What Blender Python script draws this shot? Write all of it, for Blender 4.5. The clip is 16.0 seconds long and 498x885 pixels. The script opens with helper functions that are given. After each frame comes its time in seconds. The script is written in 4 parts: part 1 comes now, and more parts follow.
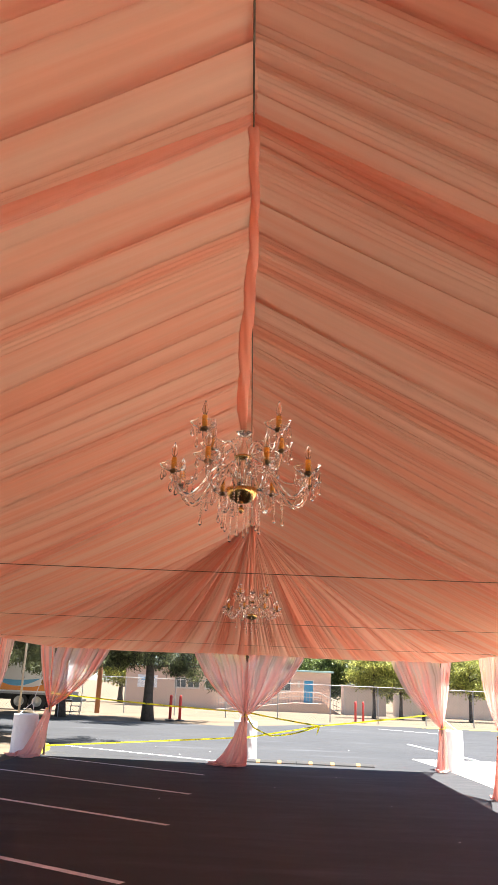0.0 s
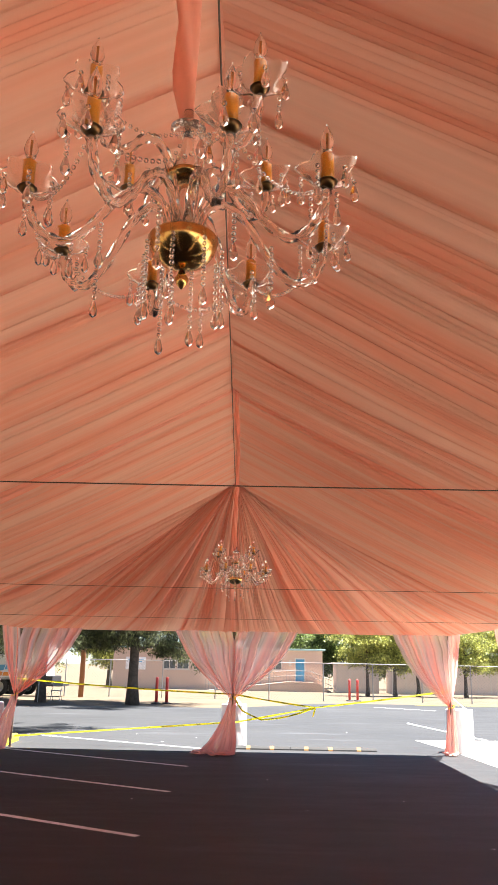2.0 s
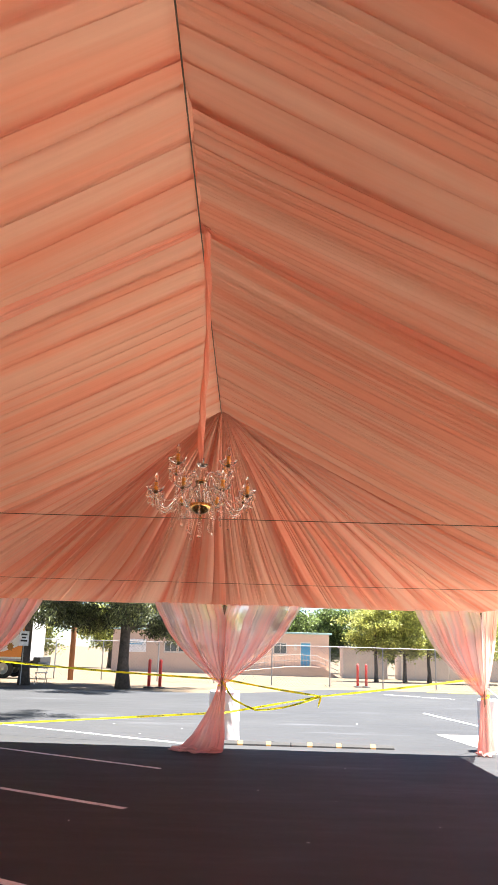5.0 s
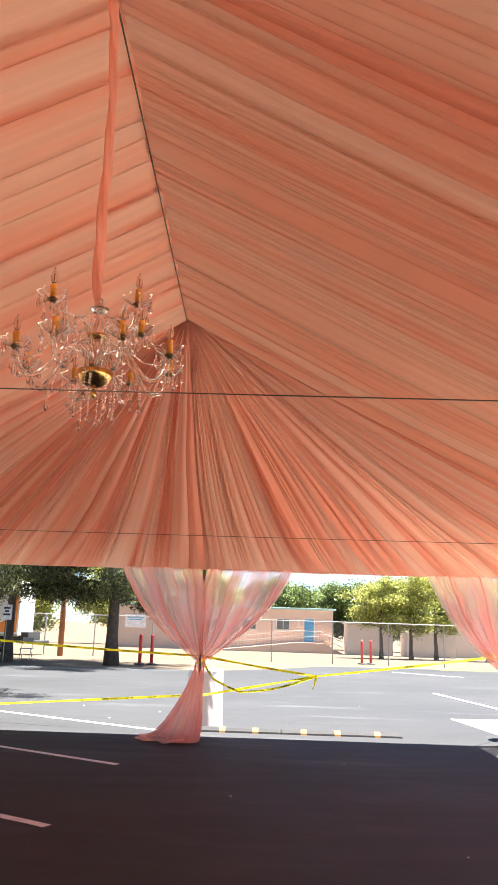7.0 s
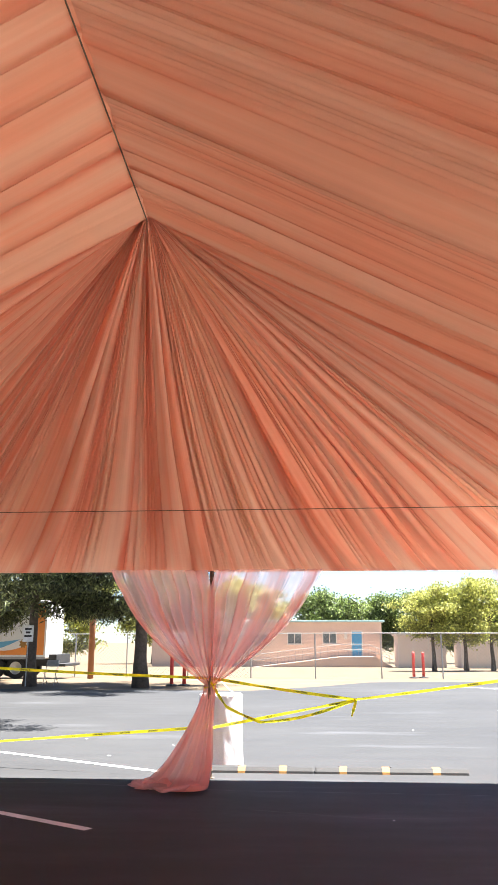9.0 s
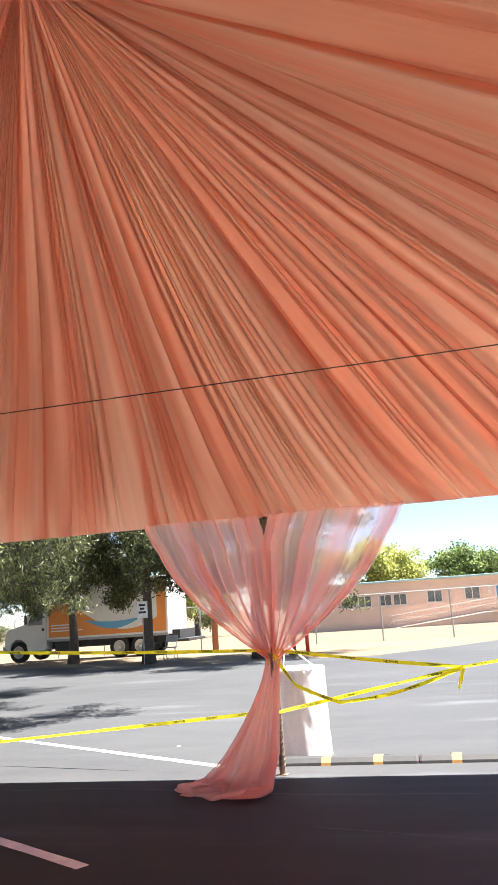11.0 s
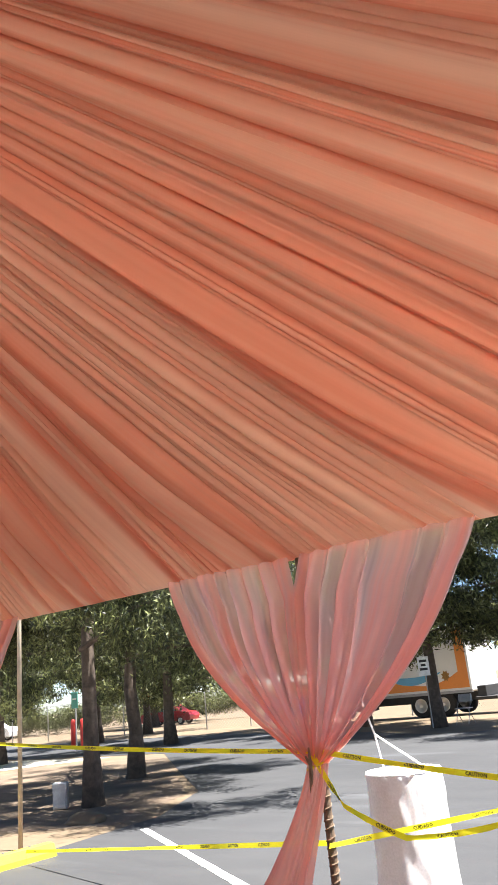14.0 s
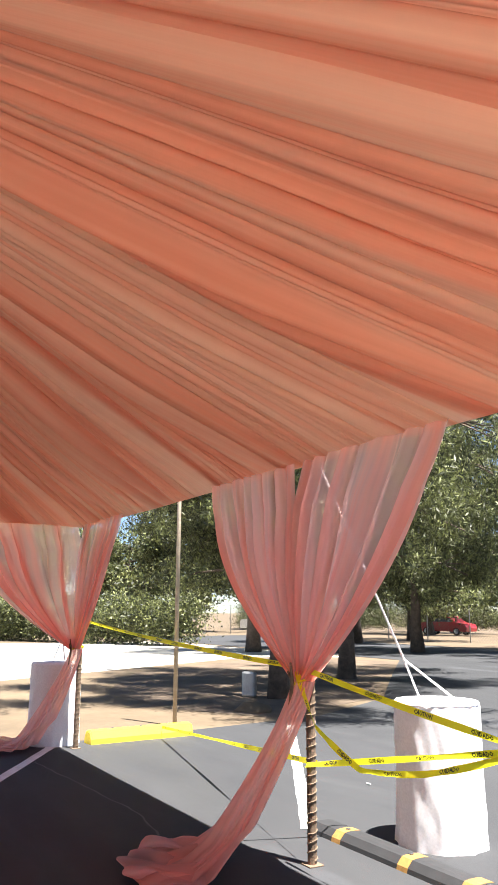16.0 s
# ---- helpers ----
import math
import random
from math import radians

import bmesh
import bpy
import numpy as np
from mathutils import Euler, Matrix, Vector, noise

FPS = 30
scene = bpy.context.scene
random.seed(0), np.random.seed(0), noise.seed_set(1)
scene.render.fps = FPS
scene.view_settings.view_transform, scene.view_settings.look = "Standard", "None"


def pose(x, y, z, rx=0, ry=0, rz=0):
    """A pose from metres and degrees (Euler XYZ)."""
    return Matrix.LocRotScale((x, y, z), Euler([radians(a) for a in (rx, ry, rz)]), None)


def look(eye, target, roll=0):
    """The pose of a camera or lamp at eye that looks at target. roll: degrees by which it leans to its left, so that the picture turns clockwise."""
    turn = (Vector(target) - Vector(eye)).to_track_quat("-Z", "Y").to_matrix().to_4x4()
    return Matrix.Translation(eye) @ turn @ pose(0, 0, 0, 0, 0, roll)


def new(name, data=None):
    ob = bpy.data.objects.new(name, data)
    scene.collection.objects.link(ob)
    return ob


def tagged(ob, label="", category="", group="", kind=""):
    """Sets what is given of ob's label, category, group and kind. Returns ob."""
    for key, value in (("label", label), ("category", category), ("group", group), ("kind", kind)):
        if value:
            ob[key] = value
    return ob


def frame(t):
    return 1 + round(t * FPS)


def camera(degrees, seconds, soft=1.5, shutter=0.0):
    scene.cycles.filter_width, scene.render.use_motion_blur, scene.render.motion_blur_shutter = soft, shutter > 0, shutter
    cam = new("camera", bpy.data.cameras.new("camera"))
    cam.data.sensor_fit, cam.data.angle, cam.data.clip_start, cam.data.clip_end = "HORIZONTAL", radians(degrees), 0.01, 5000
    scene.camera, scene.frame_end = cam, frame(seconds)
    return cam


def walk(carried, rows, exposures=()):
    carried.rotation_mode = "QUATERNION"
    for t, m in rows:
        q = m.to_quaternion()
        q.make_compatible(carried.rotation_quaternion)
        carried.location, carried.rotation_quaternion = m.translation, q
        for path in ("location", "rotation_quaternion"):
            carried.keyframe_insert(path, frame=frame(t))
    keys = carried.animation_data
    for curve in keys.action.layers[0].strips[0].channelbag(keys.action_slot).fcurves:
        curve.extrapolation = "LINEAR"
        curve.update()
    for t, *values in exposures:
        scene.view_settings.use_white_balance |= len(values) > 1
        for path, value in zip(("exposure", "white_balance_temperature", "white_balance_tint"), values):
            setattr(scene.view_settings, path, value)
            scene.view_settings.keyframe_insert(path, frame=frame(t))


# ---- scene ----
cam = camera(35.0, 16.0, soft=1.1)
PATH = [
    (0, (0.214, 0.004, 1.745), (0.176, 1.916, 2.329), 2.4),
    (0.5, (0.272, 0.508, 1.724), (0.229, 2.424, 2.298), 2.3),
    (1, (0.307, 1.052, 1.699), (0.274, 2.972, 2.258), 2.0),
    (1.5, (0.287, 1.548, 1.713), (0.267, 3.472, 2.261), 1.1),
    (2, (0.27, 1.984, 1.732), (0.266, 3.909, 2.272), 1.1),
    (2.5, (0.341, 2.47, 1.731), (0.338, 4.398, 2.262), 1.3),
    (3, (0.361, 2.954, 1.71), (0.359, 4.887, 2.222), 0.9),
    (5.5, (0.603, 5.514, 1.637), (0.563, 7.449, 2.141), 2.2),
    (6, (0.691, 6.06, 1.621), (0.626, 7.995, 2.123), 2.3),
    (6.5, (0.745, 6.582, 1.604), (0.687, 8.523, 2.084), 2.0),
    (7, (0.845, 7.174, 1.589), (0.808, 9.123, 2.039), 1.8),
    (7.5, (0.959, 7.73, 1.58), (0.935, 9.683, 2.008), 1.5),
    (8, (1.01, 8.37, 1.58), (0.989, 10.325, 2.0), 1.1),
    (8.5, (1.115, 8.982, 1.589), (1.056, 10.932, 2.032), 0.2),
    (9, (1.169, 9.531, 1.561), (1.029, 11.466, 2.046), 0.0),
    (11.3, (1.821, 12.09, 1.491), (1.329, 13.985, 1.901), -3.6),
    (11.5, (1.881, 12.286, 1.494), (1.371, 14.176, 1.902), -3.2),
    (12, (2.093, 12.835, 1.499), (1.499, 14.694, 1.939), -4.0),
    (12.5, (2.285, 13.388, 1.502), (1.607, 15.2, 2.008), -4.1),
    (13, (2.591, 13.906, 1.556), (1.745, 15.614, 2.163), -5.0),
    (13.5, (2.833, 14.386, 1.533), (1.809, 15.98, 2.173), -4.8),
    (14, (3.204, 14.804, 1.521), (2.03, 16.307, 2.122), -5.7),
    (14.5, (3.52, 15.29, 1.486), (2.228, 16.722, 2.017), -5.8),
    (15, (3.761, 15.716, 1.505), (2.386, 17.09, 1.974), -4.6),
    (15.5, (4.077, 16.156, 1.487), (2.54, 17.351, 1.944), -1.9),
    (16, (4.207, 16.533, 1.454), (2.503, 17.493, 1.872), 0.2),
]
walk(cam, [(t, look(eye, target, roll)) for t, eye, target, roll in PATH],
     exposures=[(0.0, 2.7), (5.5, 2.88), (9.0, 2.88), (11.3, 2.9), (13.0, 2.78), (16.0, 2.45)])

# ---- world and sun ----
SUN_EL, SUN_AZ = 74.0, 70.0      # degrees; azimuth from +y towards +x
world = bpy.data.worlds.new("sky")
scene.world = world
world.use_nodes = True
wn = world.node_tree
wn.nodes.clear()
sky = wn.nodes.new("ShaderNodeTexSky")
sky.sky_type, sky.sun_disc = "NISHITA", False
sky.sun_elevation, sky.sun_rotation = radians(SUN_EL), radians(SUN_AZ)
sky.dust_density, sky.air_density, sky.ozone_density = 0.1, 0.7, 2.5
bg = wn.nodes.new("ShaderNodeBackground")
bg.inputs["Strength"].default_value = 0.038
wo = wn.nodes.new("ShaderNodeOutputWorld")
wn.links.new(sky.outputs[0], bg.inputs[0])
wn.links.new(bg.outputs[0], wo.inputs[0])
sun = new("sun", bpy.data.lights.new("sun", "SUN"))
sun.data.energy, sun.data.angle, sun.data.color = 5.0, radians(0.55), (1.0, 0.96, 0.9)
_e, _a = radians(SUN_EL), radians(SUN_AZ)
sun_dir = Vector((math.cos(_e) * math.sin(_a), math.cos(_e) * math.cos(_a), math.sin(_e)))
sun.matrix_world = look(sun_dir * 60, (0, 0, 0))


# ---- materials ----
def nodes_of(name):
    m = bpy.data.materials.new(name)
    m.use_nodes = True
    nt = m.node_tree
    return m, nt, nt.nodes["Principled BSDF"]


def link(nt, a, b):
    nt.links.new(a, b)


def noise_tex(nt, scale, detail=6.0, rough=0.6, stretch=None, coords="Object"):
    tc = nt.nodes.new("ShaderNodeTexCoord")
    tx = nt.nodes.new("ShaderNodeTexNoise")
    tx.inputs["Scale"].default_value, tx.inputs["Detail"].default_value, tx.inputs["Roughness"].default_value = scale, detail, rough
    src = tc.outputs[coords]
    if stretch:
        mp = nt.nodes.new("ShaderNodeMapping")
        mp.inputs["Scale"].default_value = stretch
        link(nt, src, mp.inputs[0])
        src = mp.outputs[0]
    link(nt, src, tx.inputs["Vector"])
    return tx.outputs["Fac"]


def ramp(nt, fac, stops):
    r = nt.nodes.new("ShaderNodeValToRGB")
    el = r.color_ramp.elements
    while len(el) < len(stops):
        el.new(0.5)
    for e, (p, c) in zip(el, stops):
        e.position, e.color = p, (*c, 1)
    link(nt, fac, r.inputs[0])
    return r.outputs[0]


def mix_col(nt, fac, a, b, mode="MIX"):
    m = nt.nodes.new("ShaderNodeMix")
    m.data_type, m.blend_type = "RGBA", mode
    for sock, v in ((m.inputs[0], fac), (m.inputs[6], a), (m.inputs[7], b)):
        if isinstance(v, (int, float)):
            sock.default_value = v
        elif isinstance(v, tuple):
            sock.default_value = (*v, 1)
        else:
            link(nt, v, sock)
    return m.outputs[2]


def bump(nt, bsdf, height, strength=0.3, dist=0.01):
    b = nt.nodes.new("ShaderNodeBump")
    b.inputs["Strength"].default_value, b.inputs["Distance"].default_value = strength, dist
    link(nt, height, b.inputs["Height"])
    link(nt, b.outputs[0], bsdf.inputs["Normal"])
    return b


def plain(name, col, rough=0.6, metal=0.0, vary=0.25, scale=6.0, bumpy=0.0, grain=60.0, coords="Object"):
    """A surface with blotches, grain and a fine relief."""
    m, nt, b = nodes_of(name)
    big = noise_tex(nt, scale, 5, 0.65, coords=coords)
    fine = noise_tex(nt, grain, 3, 0.6, coords=coords)
    lo = tuple(c * (1 - vary) for c in col)
    hi = tuple(min(1, c * (1 + vary * 0.7)) for c in col)
    c1 = ramp(nt, big, [(0.3, lo), (0.7, hi)])
    c2 = ramp(nt, fine, [(0.25, (0.82, 0.82, 0.82)), (0.75, (1.1, 1.1, 1.1))])
    link(nt, mix_col(nt, 0.7 if vary else 0.0, c1, c2, "MULTIPLY"), b.inputs["Base Color"])
    b.inputs["Roughness"].default_value, b.inputs["Metallic"].default_value = rough, metal
    if bumpy:
        bump(nt, b, fine, bumpy, 0.004)
    return m


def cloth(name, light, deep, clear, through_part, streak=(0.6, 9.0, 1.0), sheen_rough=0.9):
    """Woven cloth that lets light through; fold shading and doubled layers are put into the colour as streaks that
    follow the fall of the folds (UV x down the fold, y across).
    """
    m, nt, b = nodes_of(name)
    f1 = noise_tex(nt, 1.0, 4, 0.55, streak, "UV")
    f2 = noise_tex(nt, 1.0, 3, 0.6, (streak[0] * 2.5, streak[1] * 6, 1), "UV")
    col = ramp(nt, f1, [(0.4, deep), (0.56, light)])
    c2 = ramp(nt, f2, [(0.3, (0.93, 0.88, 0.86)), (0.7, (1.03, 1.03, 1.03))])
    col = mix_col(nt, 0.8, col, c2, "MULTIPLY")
    weave = noise_tex(nt, 1.0, 3, 0.6, (streak[0] * 1.5, streak[1] * 9, 1), "UV")
    link(nt, col, b.inputs["Base Color"])
    b.inputs["Roughness"].default_value = sheen_rough
    b.inputs["Specular IOR Level"].default_value = 0.15
    bump(nt, b, weave, 0.35, 0.01)
    tr = nt.nodes.new("ShaderNodeBsdfTranslucent")
    link(nt, col, tr.inputs[0])
    mx = nt.nodes.new("ShaderNodeMixShader")
    mx.inputs[0].default_value = through_part
    link(nt, b.outputs[0], mx.inputs[1])
    link(nt, tr.outputs[0], mx.inputs[2])
    out = nt.nodes["Material Output"]
    last = mx.outputs[0]
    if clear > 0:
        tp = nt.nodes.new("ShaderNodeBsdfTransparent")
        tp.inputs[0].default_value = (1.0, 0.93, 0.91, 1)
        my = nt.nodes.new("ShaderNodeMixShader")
        # stripes in the opacity imitate the denser shading of overlapping folds
        fold_stripes = ramp(nt, f1, [(0.4, (clear * 0.4,) * 3), (0.6, (min(1, clear * 1.35),) * 3)])
        link(nt, fold_stripes, my.inputs[0])
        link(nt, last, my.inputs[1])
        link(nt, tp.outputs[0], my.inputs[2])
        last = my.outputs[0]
    link(nt, last, out.inputs["Surface"])
    return m


def glassy(name, col, rough=0.03, ior=1.5):
    m, nt, b = nodes_of(name)
    b.inputs["Base Color"].default_value = (*col, 1)
    b.inputs["Roughness"].default_value, b.inputs["IOR"].default_value = rough, ior
    b.inputs["Transmission Weight"].default_value = 1.0
    return m


def asphalt_mat():
    m, nt, b = nodes_of("asphalt")
    big = noise_tex(nt, 0.16, 5, 0.6)
    mid = noise_tex(nt, 1.7, 6, 0.7, (0.35, 1.6, 1))
    fine = noise_tex(nt, 140.0, 3, 0.7)
    c = ramp(nt, big, [(0.3, (0.043, 0.044, 0.047)), (0.7, (0.06, 0.061, 0.064))])
    c = mix_col(nt, 0.8, c, ramp(nt, mid, [(0.3, (0.85, 0.85, 0.87)), (0.62, (1.0, 1.0, 1.0)), (0.8, (1.2, 1.2, 1.2))]), "MULTIPLY")
    c = mix_col(nt, 0.8, c, ramp(nt, fine, [(0.25, (0.7, 0.7, 0.7)), (0.6, (1.0, 1.0, 1.0)), (0.85, (1.5, 1.5, 1.5))]), "MULTIPLY")
    # pale bluish drifts put the floor's glossy sheen into its colour
    sheen_drift = noise_tex(nt, 1.0, 5, 0.6, (0.22, 0.9, 1))
    c = mix_col(nt, 0.8, c, ramp(nt, sheen_drift, [(0.58, (1.0, 1.0, 1.0)), (0.74, (1.75, 1.78, 1.85))]), "MULTIPLY")
    link(nt, c, b.inputs["Base Color"])
    link(nt, ramp(nt, mid, [(0.3, (0.62,) * 3), (0.75, (0.85,) * 3)]), b.inputs["Roughness"])
    b.inputs["Specular IOR Level"].default_value = 0.12
    bump(nt, b, fine, 0.5, 0.006)
    return m


def leaf_mat(name, dark, light):
    m, nt, b = nodes_of(name)
    gi = nt.nodes.new("ShaderNodeNewGeometry")
    # the brightest random leaves put yellowish highlights into the leaf colour
    c = ramp(nt, gi.outputs["Random Per Island"], [(0.0, dark), (0.65, light), (1.0, tuple(min(1, v * 2.6) for v in light))])
    link(nt, c, b.inputs["Base Color"])
    b.inputs["Roughness"].default_value = 0.55
    tr = nt.nodes.new("ShaderNodeBsdfTranslucent")
    link(nt, c, tr.inputs[0])
    mx = nt.nodes.new("ShaderNodeMixShader")
    mx.inputs[0].default_value = 0.35
    link(nt, b.outputs[0], mx.inputs[1])
    link(nt, tr.outputs[0], mx.inputs[2])
    link(nt, mx.outputs[0], nt.nodes["Material Output"].inputs["Surface"])
    return m


M_ASPHALT = asphalt_mat()
M_DIRT = plain("dry_dirt", (0.118, 0.084, 0.05), 0.95, vary=0.3, scale=0.5, bumpy=0.7, grain=9.0)
M_PALE = plain("pale_concrete", (0.5, 0.46, 0.39), 0.9, vary=0.15, scale=0.8, bumpy=0.3)
M_MULCH = plain("leaf_litter", (0.11, 0.078, 0.052), 0.95, vary=0.5, scale=1.2, bumpy=0.9, grain=14.0)
M_LINE = plain("white_line_paint", (0.8, 0.8, 0.8), 0.7, vary=0.22, scale=5.0, bumpy=0.3, grain=90)
M_YELLOW = plain("yellow_paint", (0.8, 0.62, 0.03), 0.6, vary=0.15, scale=8.0)
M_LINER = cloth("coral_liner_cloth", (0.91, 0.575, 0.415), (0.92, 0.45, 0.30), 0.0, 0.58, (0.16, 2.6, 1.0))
# liner cloth again, with closer streaks that put dark fold grooves into the colour
M_HIP = cloth("coral_cloth_fold_streaks", (0.93, 0.615, 0.465), (0.92, 0.455, 0.315), 0.0, 0.6, (0.08, 4.6, 1.0))
# doubled cloth and light caught on the bulge, put into the seam's colour
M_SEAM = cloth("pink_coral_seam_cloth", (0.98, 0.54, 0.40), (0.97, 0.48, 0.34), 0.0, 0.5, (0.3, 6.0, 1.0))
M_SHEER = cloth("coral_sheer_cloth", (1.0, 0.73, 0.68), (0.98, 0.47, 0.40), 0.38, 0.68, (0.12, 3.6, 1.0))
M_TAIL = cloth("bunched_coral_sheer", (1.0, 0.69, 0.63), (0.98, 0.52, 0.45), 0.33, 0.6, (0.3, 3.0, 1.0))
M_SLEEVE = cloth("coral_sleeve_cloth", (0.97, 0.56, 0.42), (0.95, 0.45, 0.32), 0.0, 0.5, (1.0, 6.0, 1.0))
M_VINYL = plain("white_vinyl", (0.85, 0.85, 0.83), 0.5, vary=0.06, scale=1.0)
M_POLE = plain("weathered_wrapped_pole", (0.17, 0.115, 0.075), 0.8, vary=0.45, scale=30.0, bumpy=0.6, grain=120)
M_TWINE = plain("pale_twine", (0.2, 0.14, 0.092), 0.85, vary=0.2, scale=40)
M_STEEL = plain("galvanised_steel", (0.38, 0.38, 0.38), 0.5, 0.5, vary=0.15, scale=8)
M_RAIL = plain("grey_rail_paint", (0.26, 0.26, 0.25), 0.6, vary=0.1)
M_CABLE = plain("dark_cable", (0.10, 0.07, 0.04), 0.6, vary=0.1)
M_WHITECLOTH = plain("white_cover_cloth", (0.8, 0.79, 0.81), 0.85, vary=0.02, scale=7.0)
_nt = M_WHITECLOTH.node_tree
bump(_nt, _nt.nodes["Principled BSDF"], noise_tex(_nt, 3.8, 2.5, 0.5, (1.0, 1.0, 0.6)), 0.38, 0.05)
M_RUBBER = plain("black_rubber", (0.022, 0.022, 0.024), 0.75, vary=0.25, scale=9.0, bumpy=0.4, grain=120)
M_ORANGE_MARK = plain("faded_orange_marking", (0.32, 0.17, 0.045), 0.7, vary=0.2, scale=15)
M_TAPE = cloth("yellow_plastic_tape", (0.93, 0.88, 0.04), (0.9, 0.83, 0.03), 0.0, 0.4, (0.3, 2.0, 1.0), 0.4)
M_INK = plain("black_ink", (0.02, 0.02, 0.02), 0.5, vary=0.1)
M_RED = plain("red_plastic", (0.7, 0.06, 0.05), 0.5, vary=0.15, scale=5)
M_STUCCO = plain("peach_stucco", (0.6, 0.44, 0.35), 0.9, vary=0.08, scale=0.7, bumpy=0.4, grain=20)
M_TRIM = plain("teal_trim", (0.30, 0.46, 0.44), 0.6, vary=0.1)
M_DOOR = plain("blue_door_paint", (0.05, 0.27, 0.48), 0.5, vary=0.1, scale=2)
M_WINDOW = plain("dim_window_glass", (0.09, 0.11, 0.115), 0.08, vary=0.3, scale=1.0)
M_FRAME = plain("pale_window_frame", (0.6, 0.56, 0.5), 0.6, vary=0.1)
M_BARK = plain("rough_bark", (0.10, 0.075, 0.058), 0.95, vary=0.5, scale=7.0, bumpy=1.0, grain=22)
M_LEAF_A = leaf_mat("evergreen_leaf", (0.014, 0.02, 0.009), (0.095, 0.105, 0.038))
M_LEAF_B = leaf_mat("yellow_green_leaf", (0.12, 0.14, 0.03), (0.30, 0.31, 0.08))
M_LEAF_C = leaf_mat("green_leaf", (0.03, 0.05, 0.015), (0.12, 0.165, 0.045))
M_TRUCKWHITE = plain("white_truck_paint", (0.75, 0.75, 0.74), 0.35, vary=0.05, scale=2)
M_TRUCKORANGE = plain("orange_truck_paint", (0.75, 0.26, 0.04), 0.4, vary=0.06, scale=2)
M_TRUCKBLUE = plain("blue_truck_paint", (0.12, 0.38, 0.62), 0.4, vary=0.06, scale=2)
M_CHASSIS = plain("dark_chassis", (0.03, 0.03, 0.032), 0.6, vary=0.3, scale=4)
M_TYRE = plain("tyre_rubber", (0.025, 0.025, 0.026), 0.85, vary=0.2, scale=9)
M_BLUEBIN = plain("blue_bin_plastic", (0.05, 0.16, 0.42), 0.5, vary=0.1)
M_GLASS = glassy("clear_crystal", (1.0, 0.97, 0.93), 0.09, 1.4)
M_GOLD = plain("brass_gold", (0.62, 0.38, 0.12), 0.18, 1.0, vary=0.12, scale=20)
M_BRONZE = plain("dark_bronze", (0.16, 0.09, 0.035), 0.3, 0.9, vary=0.2, scale=30)
M_AMBER = plain("amber_candle_sleeve", (0.85, 0.36, 0.04), 0.3, 0.0, vary=0.15, scale=30)
M_CARRED = plain("red_car_paint", (0.5, 0.03, 0.04), 0.3, vary=0.05)


# ---- mesh helpers ----
def empty(name, loc, label, category, group="", kind=""):
    ob = new(name)
    ob.location = loc
    ob.empty_display_size = 0.2
    return tagged(ob, label, category, group, kind)


def part(name, bm, mat, parent=None, label="", smooth=False):
    me = bpy.data.meshes.new(name)
    if isinstance(bm, tuple):
        me.from_pydata(bm[0], [], bm[1])
        me.update()
    else:
        bm.to_mesh(me)
        bm.free()
    if smooth:
        me.polygons.foreach_set("use_smooth", [True] * len(me.polygons))
    me.materials.append(mat)
    ob = new(name, me)
    if parent is not None:
        ob.parent = parent
    if label:
        ob["label"] = label
    return ob


def box(bm, x0, y0, z0, x1, y1, z1, bevel=0.0):
    r = bmesh.ops.create_cube(bm, size=1.0)
    bmesh.ops.scale(bm, vec=(x1 - x0, y1 - y0, z1 - z0), verts=r["verts"])
    bmesh.ops.translate(bm, vec=((x0 + x1) / 2, (y0 + y1) / 2, (z0 + z1) / 2), verts=r["verts"])
    if bevel:
        ed = list({e for v in r["verts"] for e in v.link_edges})
        bmesh.ops.bevel(bm, geom=ed, offset=bevel, segments=2, affect="EDGES", profile=0.5)
    return bm


def box_bm(*a, bevel=0.0):
    return box(bmesh.new(), *a, bevel=bevel)


def tube(points, radii, sides=8, cap=True, twist=0.0, lobes=0.0, lobe_n=3):
    """Vertices and faces of a round tube along points."""
    pts = [Vector(p) for p in points]
    if isinstance(radii, (int, float)):
        radii = [radii] * len(pts)
    vs, fs = [], []
    ref = Vector((0, 0, 1))
    d0 = (pts[1] - pts[0]).normalized()
    if abs(d0.z) > 0.9:
        ref = Vector((0, 1, 0))
    for i, p in enumerate(pts):
        d = (pts[min(i + 1, len(pts) - 1)] - pts[max(i - 1, 0)]).normalized()
        a = d.cross(ref).normalized()
        if a.length < 0.5:
            a = d.orthogonal().normalized()
        b = d.cross(a)
        for k in range(sides):
            th = 2 * math.pi * k / sides
            r = radii[i] * (1 + lobes * math.sin(lobe_n * (th + twist * i)))
            vs.append(tuple(p + a * (r * math.cos(th)) + b * (r * math.sin(th))))
    for i in range(len(pts) - 1):
        for k in range(sides):
            k2 = (k + 1) % sides
            fs.append((i * sides + k, i * sides + k2, (i + 1) * sides + k2, (i + 1) * sides + k))
    if cap:
        fs.append(tuple(range(sides))[::-1])
        fs.append(tuple((len(pts) - 1) * sides + k for k in range(sides)))
    return vs, fs


